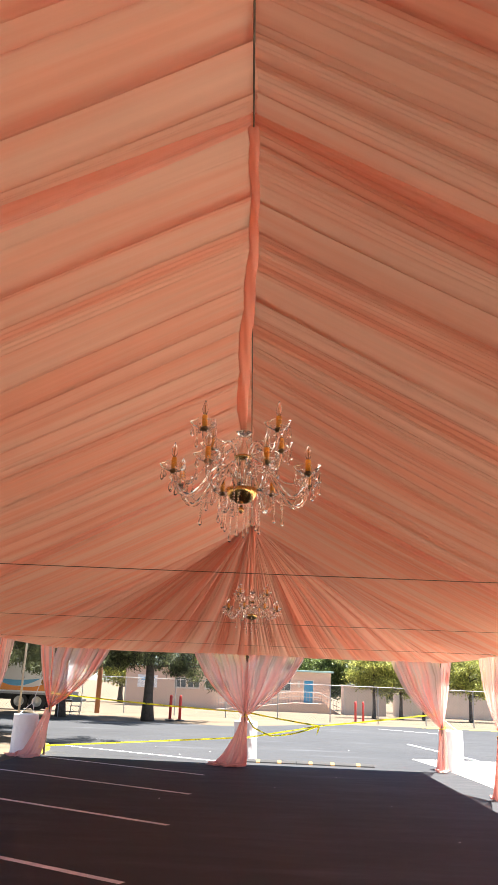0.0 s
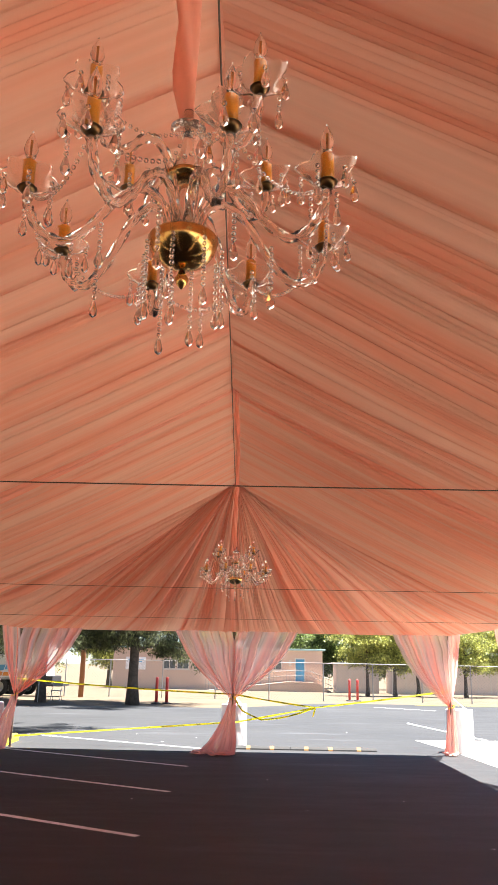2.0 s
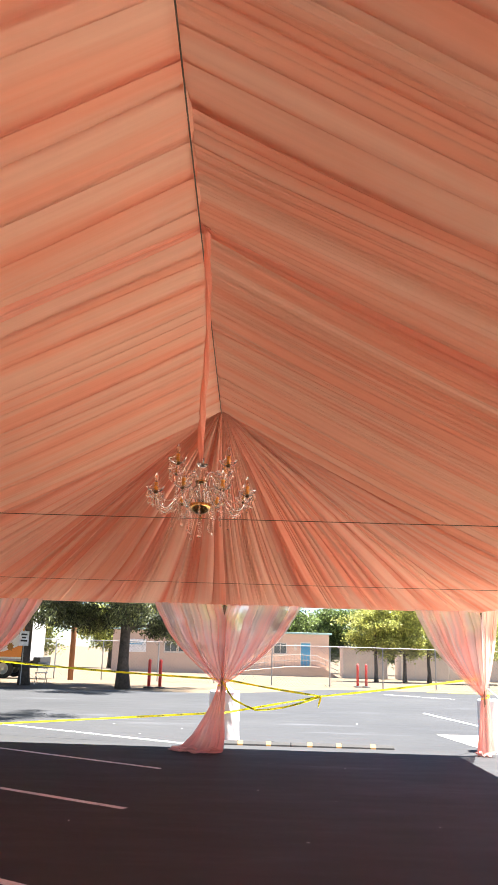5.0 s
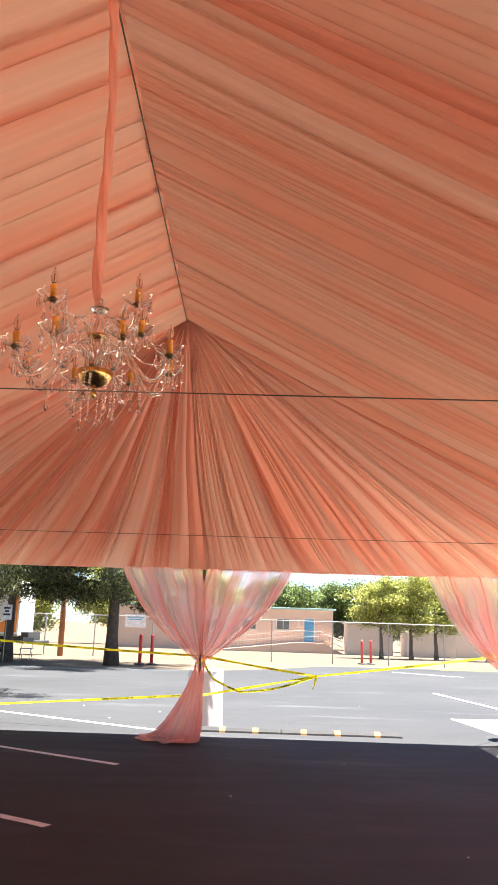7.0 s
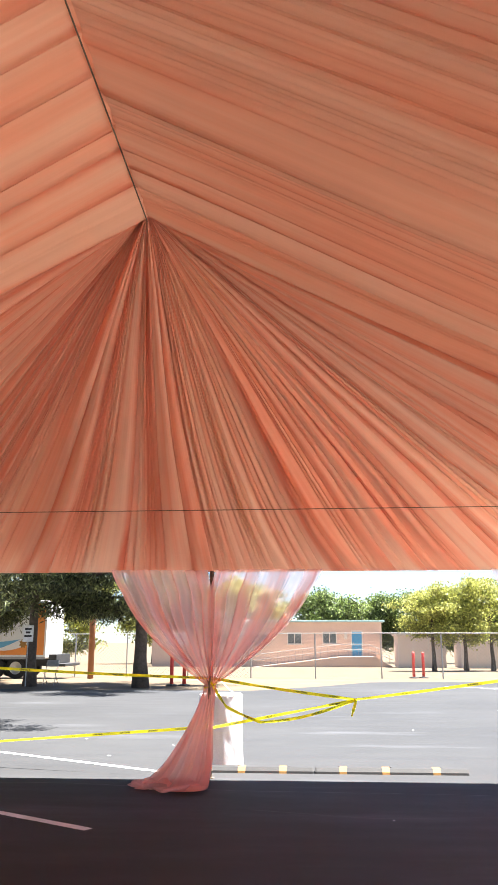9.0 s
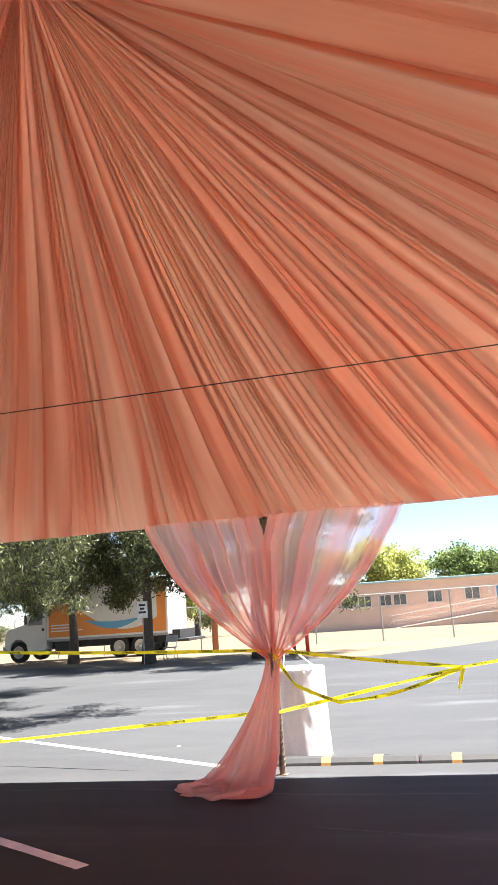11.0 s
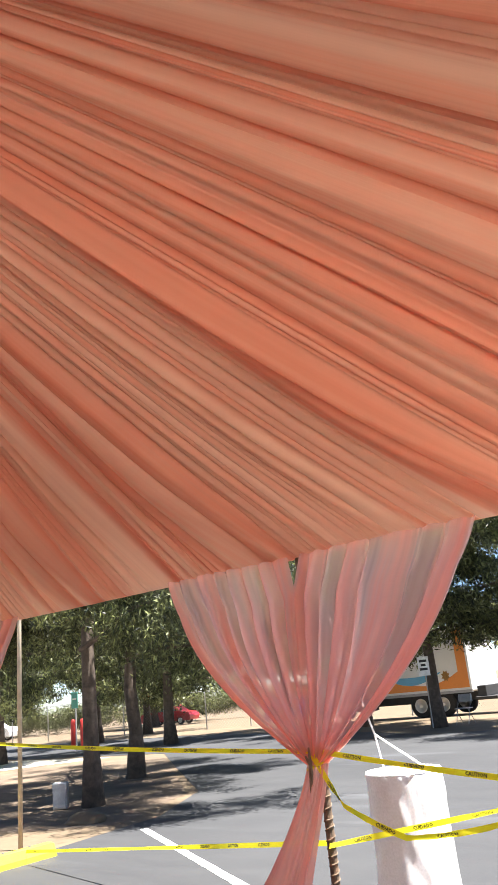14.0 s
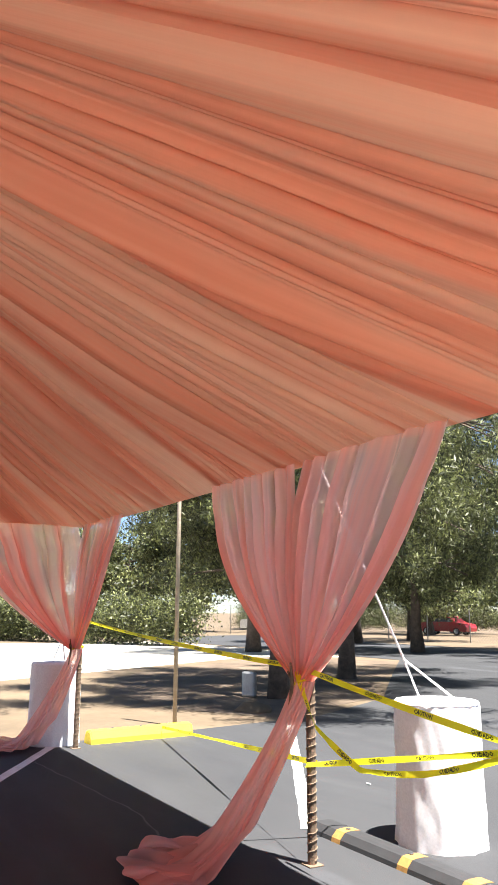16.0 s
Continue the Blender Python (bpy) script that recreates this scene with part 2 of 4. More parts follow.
def lathe(profile, sides=16, center=(0, 0, 0)):
    """A turned form from (radius, height) pairs."""
    vs, fs = [], []
    for r, z in profile:
        for k in range(sides):
            th = 2 * math.pi * k / sides
            vs.append((center[0] + r * math.cos(th), center[1] + r * math.sin(th), center[2] + z))
    for i in range(len(profile) - 1):
        for k in range(sides):
            k2 = (k + 1) % sides
            fs.append((i * sides + k, i * sides + k2, (i + 1) * sides + k2, (i + 1) * sides + k))
    fs.append(tuple(range(sides))[::-1])
    fs.append(tuple((len(profile) - 1) * sides + k for k in range(sides)))
    return vs, fs


def merged(*meshes):
    vs, fs = [], []
    for v, f in meshes:
        o = len(vs)
        vs += v
        fs += [tuple(i + o for i in q) for q in f]
    return vs, fs


def sheet(name, P, uv, mat, parent=None, label=""):
    """A smooth cloth sheet from a grid P[nu, nv, 3], with cloth coordinates uv[nu, nv, 2]."""
    nu, nv = P.shape[:2]
    idx = np.arange(nu * nv).reshape(nu, nv)
    q = np.stack([idx[:-1, :-1], idx[:-1, 1:], idx[1:, 1:], idx[1:, :-1]], -1).reshape(-1, 4)
    me = bpy.data.meshes.new(name)
    me.from_pydata(P.reshape(-1, 3).tolist(), [], q.tolist())
    layer = me.uv_layers.new(name="UVMap")
    layer.data.foreach_set("uv", uv.reshape(-1, 2)[q.reshape(-1)].reshape(-1).astype(np.float32))
    me.polygons.foreach_set("use_smooth", [True] * len(me.polygons))
    me.materials.append(mat)
    me.update()
    ob = new(name, me)
    if parent is not None:
        ob.parent = parent
    if label:
        ob["label"] = label
    return ob


# ---- ground ----
def fall(y):
    """The land falls away gently beyond the lot."""
    return -0.0175 * max(0.0, min(y, 110.0) - 42.0)


def ground_sheet():
    xs = [-900, -300, -120, -60, -40, -25, -15, -8, 0, 8, 15, 25, 40, 60, 120, 300, 900]
    ys = [-900, -300, -100, -40, -10, 0, 10, 20, 30, 38, 42, 46, 50, 60, 70, 80, 95, 110, 200, 400, 900]
    vs = [(x, y, fall(y) - 0.012) for y in ys for x in xs]
    n = len(xs)
    fs = [(j * n + i, j * n + i + 1, (j + 1) * n + i + 1, (j + 1) * n + i) for j in range(len(ys) - 1) for i in range(n - 1)]
    tagged(part("ground", (vs, fs), M_DIRT), "pale dry dirt ground round the parking lot", "ground", kind="structure")


def flat(name, pts, z, mat, label, category):
    bm = bmesh.new()
    bm.faces.new([bm.verts.new((x, y, z + fall(y))) for x, y in pts])
    bmesh.ops.triangulate(bm, faces=bm.faces[:])
    bmesh.ops.recalc_face_normals(bm, faces=bm.faces[:])
    for f in bm.faces:
        if f.normal.z < 0:
            f.normal_flip()
    return tagged(part(name, bm, mat), label, category, kind="structure")


ground_sheet()
flat("road", [(-5.0, -60), (4.9, -60), (4.9, 17.0), (4.75, 20.2), (4.45, 22.7), (12.0, 23.4), (30, 23.4), (30, 41.5), (9, 41.8), (5.0, 41.6), (3.4, 41.0),
              (1.6, 38.2), (-0.7, 35.6), (-4.2, 36.0), (-7.5, 35.2), (-10.6, 37.2), (-15.1, 38.6), (-20, 41.0), (-40, 41.5),
              (-40, 33.0), (-15.5, 33.0), (-11.0, 29.0), (-7.0, 25.5), (-5.6, 23.2), (-5.2, 21.0), (-5.0, 19.0)],
     0.0, M_ASPHALT, "dark grey sealed asphalt parking lot surface", "parking lot")
flat("litter", [(-5.75, 22.6), (-7.1, 25.3), (-11.0, 28.85), (-15.2, 32.6), (-18.5, 30.0), (-14.5, 24.0), (-10.5, 21.8), (-7.4, 21.7)], -0.006, M_MULCH,
     "brown leaf litter on dirt under the trees", "leaf litter")
flat("path", [(-13.0, 19.5), (-15.5, 23.8), (-19.0, 29.6), (-17.5, 32.6), (-33, 32.6), (-33, 19.5)], -0.006, M_PALE, "pale sunlit concrete path beyond the trees", "path")
flat("pavement", [(4.9, -60), (14, -60), (14, 23.4), (12.0, 23.4), (4.45, 22.7), (4.75, 20.2), (4.9, 17.0)], 0.0, M_PALE, "pale sunlit concrete walk beside the tent", "pavement")


def stripe(x0, y0, x1, y1, w, label, mat=None, name="parking_line"):
    d = Vector((x1 - x0, y1 - y0, 0)).normalized()
    n = Vector((-d.y, d.x, 0)) * (w / 2)
    a, b = Vector((x0, y0, 0)), Vector((x1, y1, 0))
    steps = 24
    rng = random.Random(int(1000 + 37 * x0 + 11 * y0))
    vs, fs = [], []
    for i in range(steps + 1):
        p = a.lerp(b, i / steps)
        z = 0.004 + fall(p.y)
        e1, e2 = 1 + rng.uniform(-0.08, 0.08), 1 + rng.uniform(-0.08, 0.08)
        vs += [tuple(p + n * e1 + Vector((0, 0, z))), tuple(p - n * e2 + Vector((0, 0, z)))]
        if i:
            k = 2 * i
            fs.append((k - 2, k - 1, k + 1, k))
    return tagged(part(name, (vs, fs), mat or M_LINE), label, "parking line", "parking lines", kind="structure")


LINE = "white painted parking stall line on asphalt"
for xe, ye in ((-0.907, 7.87), (-0.817, 10.92), (-0.769, 13.87), (-0.712, 16.70), (-0.66, 19.75)):
    stripe(-5.0, ye + 0.60 * (xe + 5.0), xe, ye, 0.1, LINE)
stripe(5.45, 28.7, 6.3, 23.0, 0.1, LINE)
stripe(5.9, 38.5, 8.2, 36.5, 0.1, LINE)
stripe(8.3, 41.6, 13.5, 41.6, 0.35, "yellow painted kerb line at the lot edge", M_YELLOW, "kerb_line")


# ---- tent ----
HALF, Y_END, Y_PEAK, BAY, EAVE, RIDGE = 4.57, 19.34, 14.77, 4.57, 2.38, 4.64
Y_BACK = Y_PEAK - 5 * BAY
tent = empty("tent", (0, 0, 0), "frame tent with coral pleated ceiling liner and white top", "tent")


def ridge_x(y):
    """The ridge runs a little askew."""
    return 0.12 - 0.006 * y


def fold_profile(length, seed, wide, narrow, busy, deep, lap):
    """Folds across a length as a line of (place, overlap, sag): broad soft swells between clusters of narrow gathers; an edge may lap back over the next fold."""
    rng = np.random.default_rng(seed)
    widths = []
    c = 0.0
    while c < length:
        if rng.random() < busy:
            run = [rng.uniform(*narrow) for _ in range(rng.integers(3, 8))]
        else:
            run = [rng.uniform(*wide)]
        widths += run
        c += sum(run)
    B, E, H = [], [], []
    c = 0.0
    for w in widths:
        small = w <= narrow[1]
        o = w * rng.uniform(0.3, 1.0) * lap if rng.random() < (0.5 if small else 0.9) else 0.0
        a = w * deep * (rng.uniform(0.5, 1.7) if small else rng.uniform(0.45, 1.0))
        k = rng.uniform(0.55, 1.0) if rng.random() < 0.4 else rng.uniform(1.0, 2.2)
        wob = rng.uniform(0, 6.3)
        shape = np.linspace(0, 1, max(8, int(w / 0.014)))
        B += list(c + shape * w)
        E += list(shape * o)
        H += list(0.004 + a * np.sin(np.pi * shape ** k * 0.95) ** 0.75 + 0.05 * a * np.sin(shape * 11 + wob) + (0.014 * shape if o else 0.0))
        if o:
            B += [c + w] * 3
            E += [o * 0.7, o * 0.25, -0.004]
            H += [0.002, -0.004, -0.010]
        c += w
    B, E, H = np.array(B), np.array(E), np.array(H)
    keep = B <= length
    return B[keep], E[keep], H[keep]


def wander(S, u, seed, size):
    """A slow drift of the folds along their fall."""
    rng = np.random.default_rng(seed)
    out = np.zeros((len(u), len(S)))
    for _ in range(4):
        f, p, g, q = rng.uniform(0.3, 1.6), rng.uniform(0, 6.3), rng.uniform(0.3, 1.4), rng.uniform(0, 6.3)
        out += np.sin(S[None] * f + p) * np.sin(u[:, None] * g * 2 + q)
    return out * size / 4


def liner(name, A0, A1, B0, B1, seed, n_u, wide=(0.16, 0.46), narrow=(0.025, 0.06), busy=0.3, deep=0.16, sag=0.05, tight=0.5, lap=0.3, draw=1.4, mat=None, low=0.0):
    """A pleated panel whose folds fall from edge A0-A1 to edge B0-B1."""
    A0, A1, B0, B1 = (np.array(p, float) for p in (A0, A1, B0, B1))
    length = float(np.linalg.norm(B1 - B0))
    drop = float(np.linalg.norm((B0 + B1 - A0 - A1) / 2))
    u = 1 - (1 - np.linspace(0, 1, n_u) ** 1.25) ** 1.25
    S0, E, H = fold_profile(length, seed, wide, narrow, busy, deep, lap)
    point = np.linalg.norm(A1 - A0) < 0.5
    gather = np.clip(np.maximum(u, 0.02) ** -0.8, 1, draw) if point else np.ones(n_u)
    sh = wander(S0, u, seed + 9, 0.2) * np.sin(np.pi * u)[:, None] * np.minimum(1, np.minimum(S0, length - S0) / 0.4)[None]
    t = np.clip((S0[None] + E[None] * gather[:, None] + sh) / length, 0, 1)[..., None]
    top = A0 + (A1 - A0) * t
    bot = B0 + (B1 - B0) * t
    P = top * (1 - u)[:, None, None] + bot * u[:, None, None]
    nrm = np.cross(B1 - B0, (B0 + B1) / 2 - (A0 + A1) / 2)
    nrm /= np.linalg.norm(nrm)
    if nrm[2] > 0:
        nrm = -nrm
    rng = np.random.default_rng(seed + 77)
    ripple = sum(np.sin(u[:, None] * rng.uniform(3, 10) + S0[None] * rng.uniform(2, 9) + rng.uniform(0, 6)) for _ in range(4)) * 0.10 + 1
    grow = np.clip(u * 1.25, 0, 1) ** 0.45 if point else (tight + (1 - tight) * np.sin(np.pi * np.clip(u, 0.02, 0.98)) ** 0.6)
    hem = 1 - 0.97 * np.clip((u - 0.72) / 0.28, 0, 1) ** 1.6
    D = H[None] * ripple * (grow * hem)[:, None] + sag * np.sin(np.pi * u)[:, None] + low
    # short puckers where the cloth is drawn up to the ridge, and at the eave
    puck = sum(np.abs(np.sin(S0 * f + rng.uniform(0, 6))) for f in (47.0, 71.0, 103.0)) * (0.5 + 0.5 * np.sin(S0 * 3.1 + seed)) ** 1.5
    D = D + puck[None] * ((0.0 if point else 0.0055) * np.exp(-u / 0.10) + 0.006 * np.exp((u - 1) / 0.05) * np.minimum(1, (1 - u) / 0.02))[:, None]
    P = P + D[..., None] * nrm
    uv = np.stack([np.broadcast_to(u[:, None] * drop, D.shape), np.broadcast_to((S0 + E * 0.5 + seed * 7.3)[None], D.shape)], -1)
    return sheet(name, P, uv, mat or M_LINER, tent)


SEAMS = (Y_PEAK, 10.15, 3.5, -2.9, Y_BACK)
for b in range(4):
    y1, y0 = SEAMS[b], SEAMS[b + 1]
    for sx in (-1, 1):
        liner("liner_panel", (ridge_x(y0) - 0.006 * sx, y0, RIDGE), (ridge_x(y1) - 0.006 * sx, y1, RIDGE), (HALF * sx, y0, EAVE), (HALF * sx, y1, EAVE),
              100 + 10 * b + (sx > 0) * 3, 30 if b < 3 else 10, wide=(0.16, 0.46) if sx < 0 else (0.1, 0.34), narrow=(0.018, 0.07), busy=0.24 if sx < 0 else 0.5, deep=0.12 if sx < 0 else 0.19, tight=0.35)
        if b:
            # the joint between two lengths of cloth, gathered into a band; doubling and caught light are in its pinker
            # colour
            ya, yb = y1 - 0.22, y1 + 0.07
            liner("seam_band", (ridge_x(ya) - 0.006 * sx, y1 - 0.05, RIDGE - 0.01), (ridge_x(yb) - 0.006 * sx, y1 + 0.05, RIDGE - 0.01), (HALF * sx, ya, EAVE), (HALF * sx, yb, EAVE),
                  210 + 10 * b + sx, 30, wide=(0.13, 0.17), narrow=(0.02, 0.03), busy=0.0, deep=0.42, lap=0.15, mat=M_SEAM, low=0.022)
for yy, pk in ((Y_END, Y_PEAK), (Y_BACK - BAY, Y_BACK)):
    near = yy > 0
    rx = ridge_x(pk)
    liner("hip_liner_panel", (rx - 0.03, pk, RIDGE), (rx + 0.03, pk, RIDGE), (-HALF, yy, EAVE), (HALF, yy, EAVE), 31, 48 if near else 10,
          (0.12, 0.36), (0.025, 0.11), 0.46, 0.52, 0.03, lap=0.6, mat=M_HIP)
    for sx in (-1, 1):
        liner("hip_liner_panel", (rx + 0.02 * sx, pk - 0.02, RIDGE), (rx + 0.03 * sx, pk, RIDGE), (HALF * sx, pk, EAVE), (HALF * sx, yy, EAVE), 45 + sx, 44 if near else 10,
              (0.14, 0.42), (0.025, 0.11), 0.44, 0.40, 0.03, lap=0.5, mat=M_HIP)


def vinyl_mat():
    m, nt, b = nodes_of("white_tent_vinyl")
    n = noise_tex(nt, 0.8, 4, 0.6)
    c = ramp(nt, n, [(0.3, (0.8, 0.8, 0.78)), (0.7, (0.88, 0.88, 0.86))])
    link(nt, c, b.inputs["Base Color"])
    b.inputs["Roughness"].default_value = 0.5
    tr = nt.nodes.new("ShaderNodeBsdfTranslucent")
    link(nt, c, tr.inputs[0])
    mx = nt.nodes.new("ShaderNodeMixShader")
    mx.inputs[0].default_value = 0.029
    link(nt, b.outputs[0], mx.inputs[1])
    link(nt, tr.outputs[0], mx.inputs[2])
    link(nt, mx.outputs[0], nt.nodes["Material Output"].inputs["Surface"])
    return m


M_TOP = vinyl_mat()


def tent_top():
    up, h, e = 0.22, HALF + 0.1, Y_END + 0.1
    yb = Y_BACK - BAY - 0.1
    z0, z1 = EAVE + up, RIDGE + up
    vs = [(-h, e, z0), (h, e, z0), (h, yb, z0), (-h, yb, z0), (0, Y_PEAK, z1), (0, Y_BACK, z1)]
    fs = [(0, 1, 4), (1, 2, 5, 4), (2, 3, 5), (3, 0, 4, 5)]
    part("canvas_top", (vs, fs), M_TOP, tent, "white translucent vinyl roof")
    zl = EAVE + 0.07
    lo = [(-h, e, zl), (h, e, zl), (h, yb, zl), (-h, yb, zl)]
    part("valance", (vs[:4] + lo, [(0, 1, 5, 4), (1, 2, 6, 5), (2, 3, 7, 6), (3, 0, 4, 7)]), M_TOP, tent, "white vinyl valance strip")


tent_top()
part("ridge_pole", tube([(ridge_x(Y_BACK), Y_BACK, RIDGE - 0.055), (ridge_x(Y_PEAK), Y_PEAK, RIDGE - 0.055)], 0.005, 8), M_CABLE, tent, "dark ridge pole")
for yy, zz in ((14.8, 2.424), (10.17, 2.484), (5.1, 2.433)):
    pts = [(HALF * k / 10, yy, zz - 0.01 * (1 - (k / 10) ** 2)) for k in range(-10, 11)]
    part("cross_cable", tube(pts, 0.0026, 6), M_CABLE, tent, "thin dark tension cable")


def wrapped_pole(x, y):
    pole = part("pole", tube([(x, y, 0.0), (x, y, 1.2), (x, y, 2.5)], 0.028, 12), M_POLE, tent, "brown wrapped tent pole")
    rng = random.Random(int(x * 10 + y))
    pts, z, th = [], 0.03, 0.0
    while z < 2.4:
        pts.append((x + 0.03 * math.cos(th), y + 0.03 * math.sin(th), z))
        th += 0.5
        z += rng.choice((0.002, 0.004, 0.007))
    part("twine", tube(pts, 0.0035, 5), M_TWINE, pole, "pale twine wound round the pole")
    part("base_plate", box_bm(x - 0.05, y - 0.05, 0.0, x + 0.05, y + 0.05, 0.008, bevel=0.002), M_POLE, pole)


POLES = [(0.0, Y_END), (-HALF, Y_END), (HALF, Y_END)] + [(sx * HALF, Y_PEAK - k * BAY) for k in range(6) for sx in (-1, 1)]
for px, py in POLES:
    wrapped_pole(px, py)


# ---- curtains ----
def curtain(x, y, arms, tail, seed, knot=1.04, label="sheer coral curtain tied back to the tent pole"):
    """A sheer curtain gathered to a pole. arms: (dx, dy, width) for each panel's way along the eave; tail: where its end lies, from the pole."""
    rng = np.random.default_rng(seed)
    ob = empty("curtain", (x, y, 0), label, "curtain", "tied curtains")
    top = EAVE + 0.04
    inner = Vector((-x, 12.0 - y if abs(x) < 1 else 9.0 - y, 0)).normalized()
    for dx, dy, width in arms:
        nu, nv = 44, 300
        d = np.linspace(0, 1, nu)
        t = np.linspace(0, 1, nv)
        spread = np.clip(1 - d ** 1.7, 0, 1)
        start = 0.035 - 0.085 * np.clip(d / 0.22, 0, 1) + 0.04 * d
        # folds that double back on themselves, closer as the cloth is drawn in
        nf = 7
        ph = rng.uniform(0, 6.3)
        turn = 2 * np.pi * nf * (t + 0.05 * np.sin(6 * t + ph) + 0.02 * np.sin(17 * t + ph))
        back = (0.020 + 0.036 * d ** 0.8)[:, None] * (0.6 + 0.5 * np.sin(5 * t + 2 * ph))[None] * np.minimum(1, 14 * t * (1 - t))[None]
        tw = (t + 0.02 * np.sin(t * 9 + seed))[None] + back * np.sin(turn)[None]
        s = start[:, None] + tw * width * (spread + 0.05 * d)[:, None]
        z = top - (top - knot) * d
        f = np.cos(turn) + 0.35 * np.sin(2.3 * turn + ph * 2)
        sway = 0.05 * np.sin(np.pi * d) * 1.0
        amp = 0.035 * (0.35 + 0.65 * np.sin(np.pi * np.clip(d, 0, 0.85))) + 0.012 * d
        off = f[None] * amp[:, None] + sway[:, None]
        P = np.zeros((nu, nv, 3))
        nx, ny = (inner.x, inner.y)
        P[..., 0] = dx * s + nx * off + nx * 0.055
        P[..., 1] = dy * s + ny * off + ny * 0.055
        sagz = 0.02 * np.sin(np.pi * np.clip(t * 3 % 1, 0, 1))
        P[..., 2] = z[:, None] - sagz[None] * (1 - d)[:, None]
        uv = np.stack([np.broadcast_to(z[:, None], (nu, nv)), np.broadcast_to(t[None] * width * 1.2 + seed * 3.1, (nu, nv))], -1)
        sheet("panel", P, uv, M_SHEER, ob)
    # tail: a pleated bundle from the knot to the floor, ending in a puddle
    nu, nv = 46, 130
    d = np.linspace(0, 1, nu)
    th = np.linspace(0, 2 * np.pi, nv)
    tx, ty, spread_x, spread_y = tail
    ph = rng.uniform(0, 6.3, 4)
    path_k = 0.75 * d ** 1.5 + 0.25 * np.clip((d - 0.7) / 0.3, 0, 1)
    cx, cy = inner.x * 0.05 + tx * path_k, inner.y * 0.05 + ty * path_k
    zc = knot * np.clip(1 - (d / 0.86) ** 1.2, 0, 1)
    floor = np.clip((d - 0.76) / 0.12, 0, 1)
    close = 1 - 0.55 * np.clip((d - 0.93) / 0.07, 0, 1) ** 2
    rx = (0.07 + (spread_x - 0.07) * d ** 2.0) * close
    ry = (0.06 + (spread_y - 0.06) * d ** 1.5) * close
    pl = 1 + 0.16 * np.sin(9 * th + ph[0])[None] * (0.6 + 0.4 * d)[:, None] + 0.1 * np.sin(17 * th + ph[1] + 1.5)[None] + 0.06 * np.sin(5 * th + ph[2])[None] * d[:, None]
    P = np.zeros((nu, nv, 3))
    way = math.atan2(ty, tx) if (tx or ty) else 0.0
    ca, sa = math.cos(way), math.sin(way)
    lx, ly = ry[:, None] * np.cos(th)[None] * pl, rx[:, None] * np.sin(th)[None] * pl
    P[..., 0] = cx[:, None] + ca * lx - sa * ly
    P[..., 1] = cy[:, None] + sa * lx + ca * ly
    P[..., 2] = np.maximum(0.012 + (0.022 * (1 + np.sin(7 * th + ph[3]))[None] + 0.018 * (1 + np.sin(11 * th + 14 * d[:, None] + ph[1]))) * (floor * close)[:, None], zc[:, None] + 0.12 * d[:, None] * np.cos(th + math.pi)[None] * (1 - floor)[:, None])
    uv = np.stack([np.broadcast_to(d[:, None] * 1.4, (nu, nv)), np.broadcast_to(th[None] * 0.25 + seed, (nu, nv))], -1)
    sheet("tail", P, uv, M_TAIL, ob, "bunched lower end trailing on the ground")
    ring = [(inner.x * 0.045 + 0.07 * math.cos(a), inner.y * 0.045 + 0.07 * math.sin(a), knot + 0.03 * math.sin(a + 1)) for a in np.linspace(0, 2 * math.pi, 20)]
    part("tie", tube(ring, 0.009, 6), M_TAPE, ob, "yellow tape tie")
    bow = merged(*[tube([(inner.x * 0.13, inner.y * 0.13, knot), (inner.x * 0.15 + bx, inner.y * 0.15, knot + bz)], [0.012, 0.006], 6) for bx, bz in ((0.012, 0.11), (-0.02, 0.06), (0.015, -0.12), (-0.008, -0.16))])
    part("bow", bow, M_POLE, ob, "brown and gold ribbon bow")
    return ob


curtain(0.0, Y_END, [(-1, 0, 1.23), (1, 0, 1.34)], (-0.42, -0.85, 0.46, 0.2), 1)
curtain(-HALF, Y_END, [(1, 0, 1.3), (0, -1, 1.35)], (-0.4, -0.75, 0.42, 0.24), 2)
curtain(HALF, Y_END, [(-1, 0, 1.15), (0, -1, 1.0)], (-0.08, -0.1, 0.16, 0.14), 3, knot=0.95)
for k in range(4):
    curtain(HALF, Y_PEAK - k * BAY, [(0, 1, 1.2), (0, -1, 1.2)], (-0.1, -0.05, 0.18, 0.14), 4 + k)
    curtain(-HALF, Y_PEAK - k * BAY, [(0, 1, 1.2), (0, -1, 1.2)], (0.15, -0.1, 0.2, 0.16), 14 + k)


# ---- chandeliers ----
def ball(r, c, sub=1):
    bm = bmesh.new()
    bmesh.ops.create_icosphere(bm, subdivisions=sub, radius=r)
    vs = [tuple(Vector(v.co) + Vector(c)) for v in bm.verts]
    bm.verts.index_update()
    fs = [tuple(v.index for v in f.verts) for f in bm.faces]
    bm.free()
    return vs, fs


def drop_string(c, n, bead=0.006):
    """Beads in a row, ending in a long drop."""
    out = []
    z = c[2]
    for k in range(n):
        z -= bead * 2.3
        out.append(ball(bead, (c[0], c[1], z), 1))
    out.append(lathe([(0.001, 0), (0.004, -0.004), (0.010, -0.026), (0.008, -0.036), (0.001, -0.042)], 6, (c[0], c[1], z - bead)))
    return merged(*out)


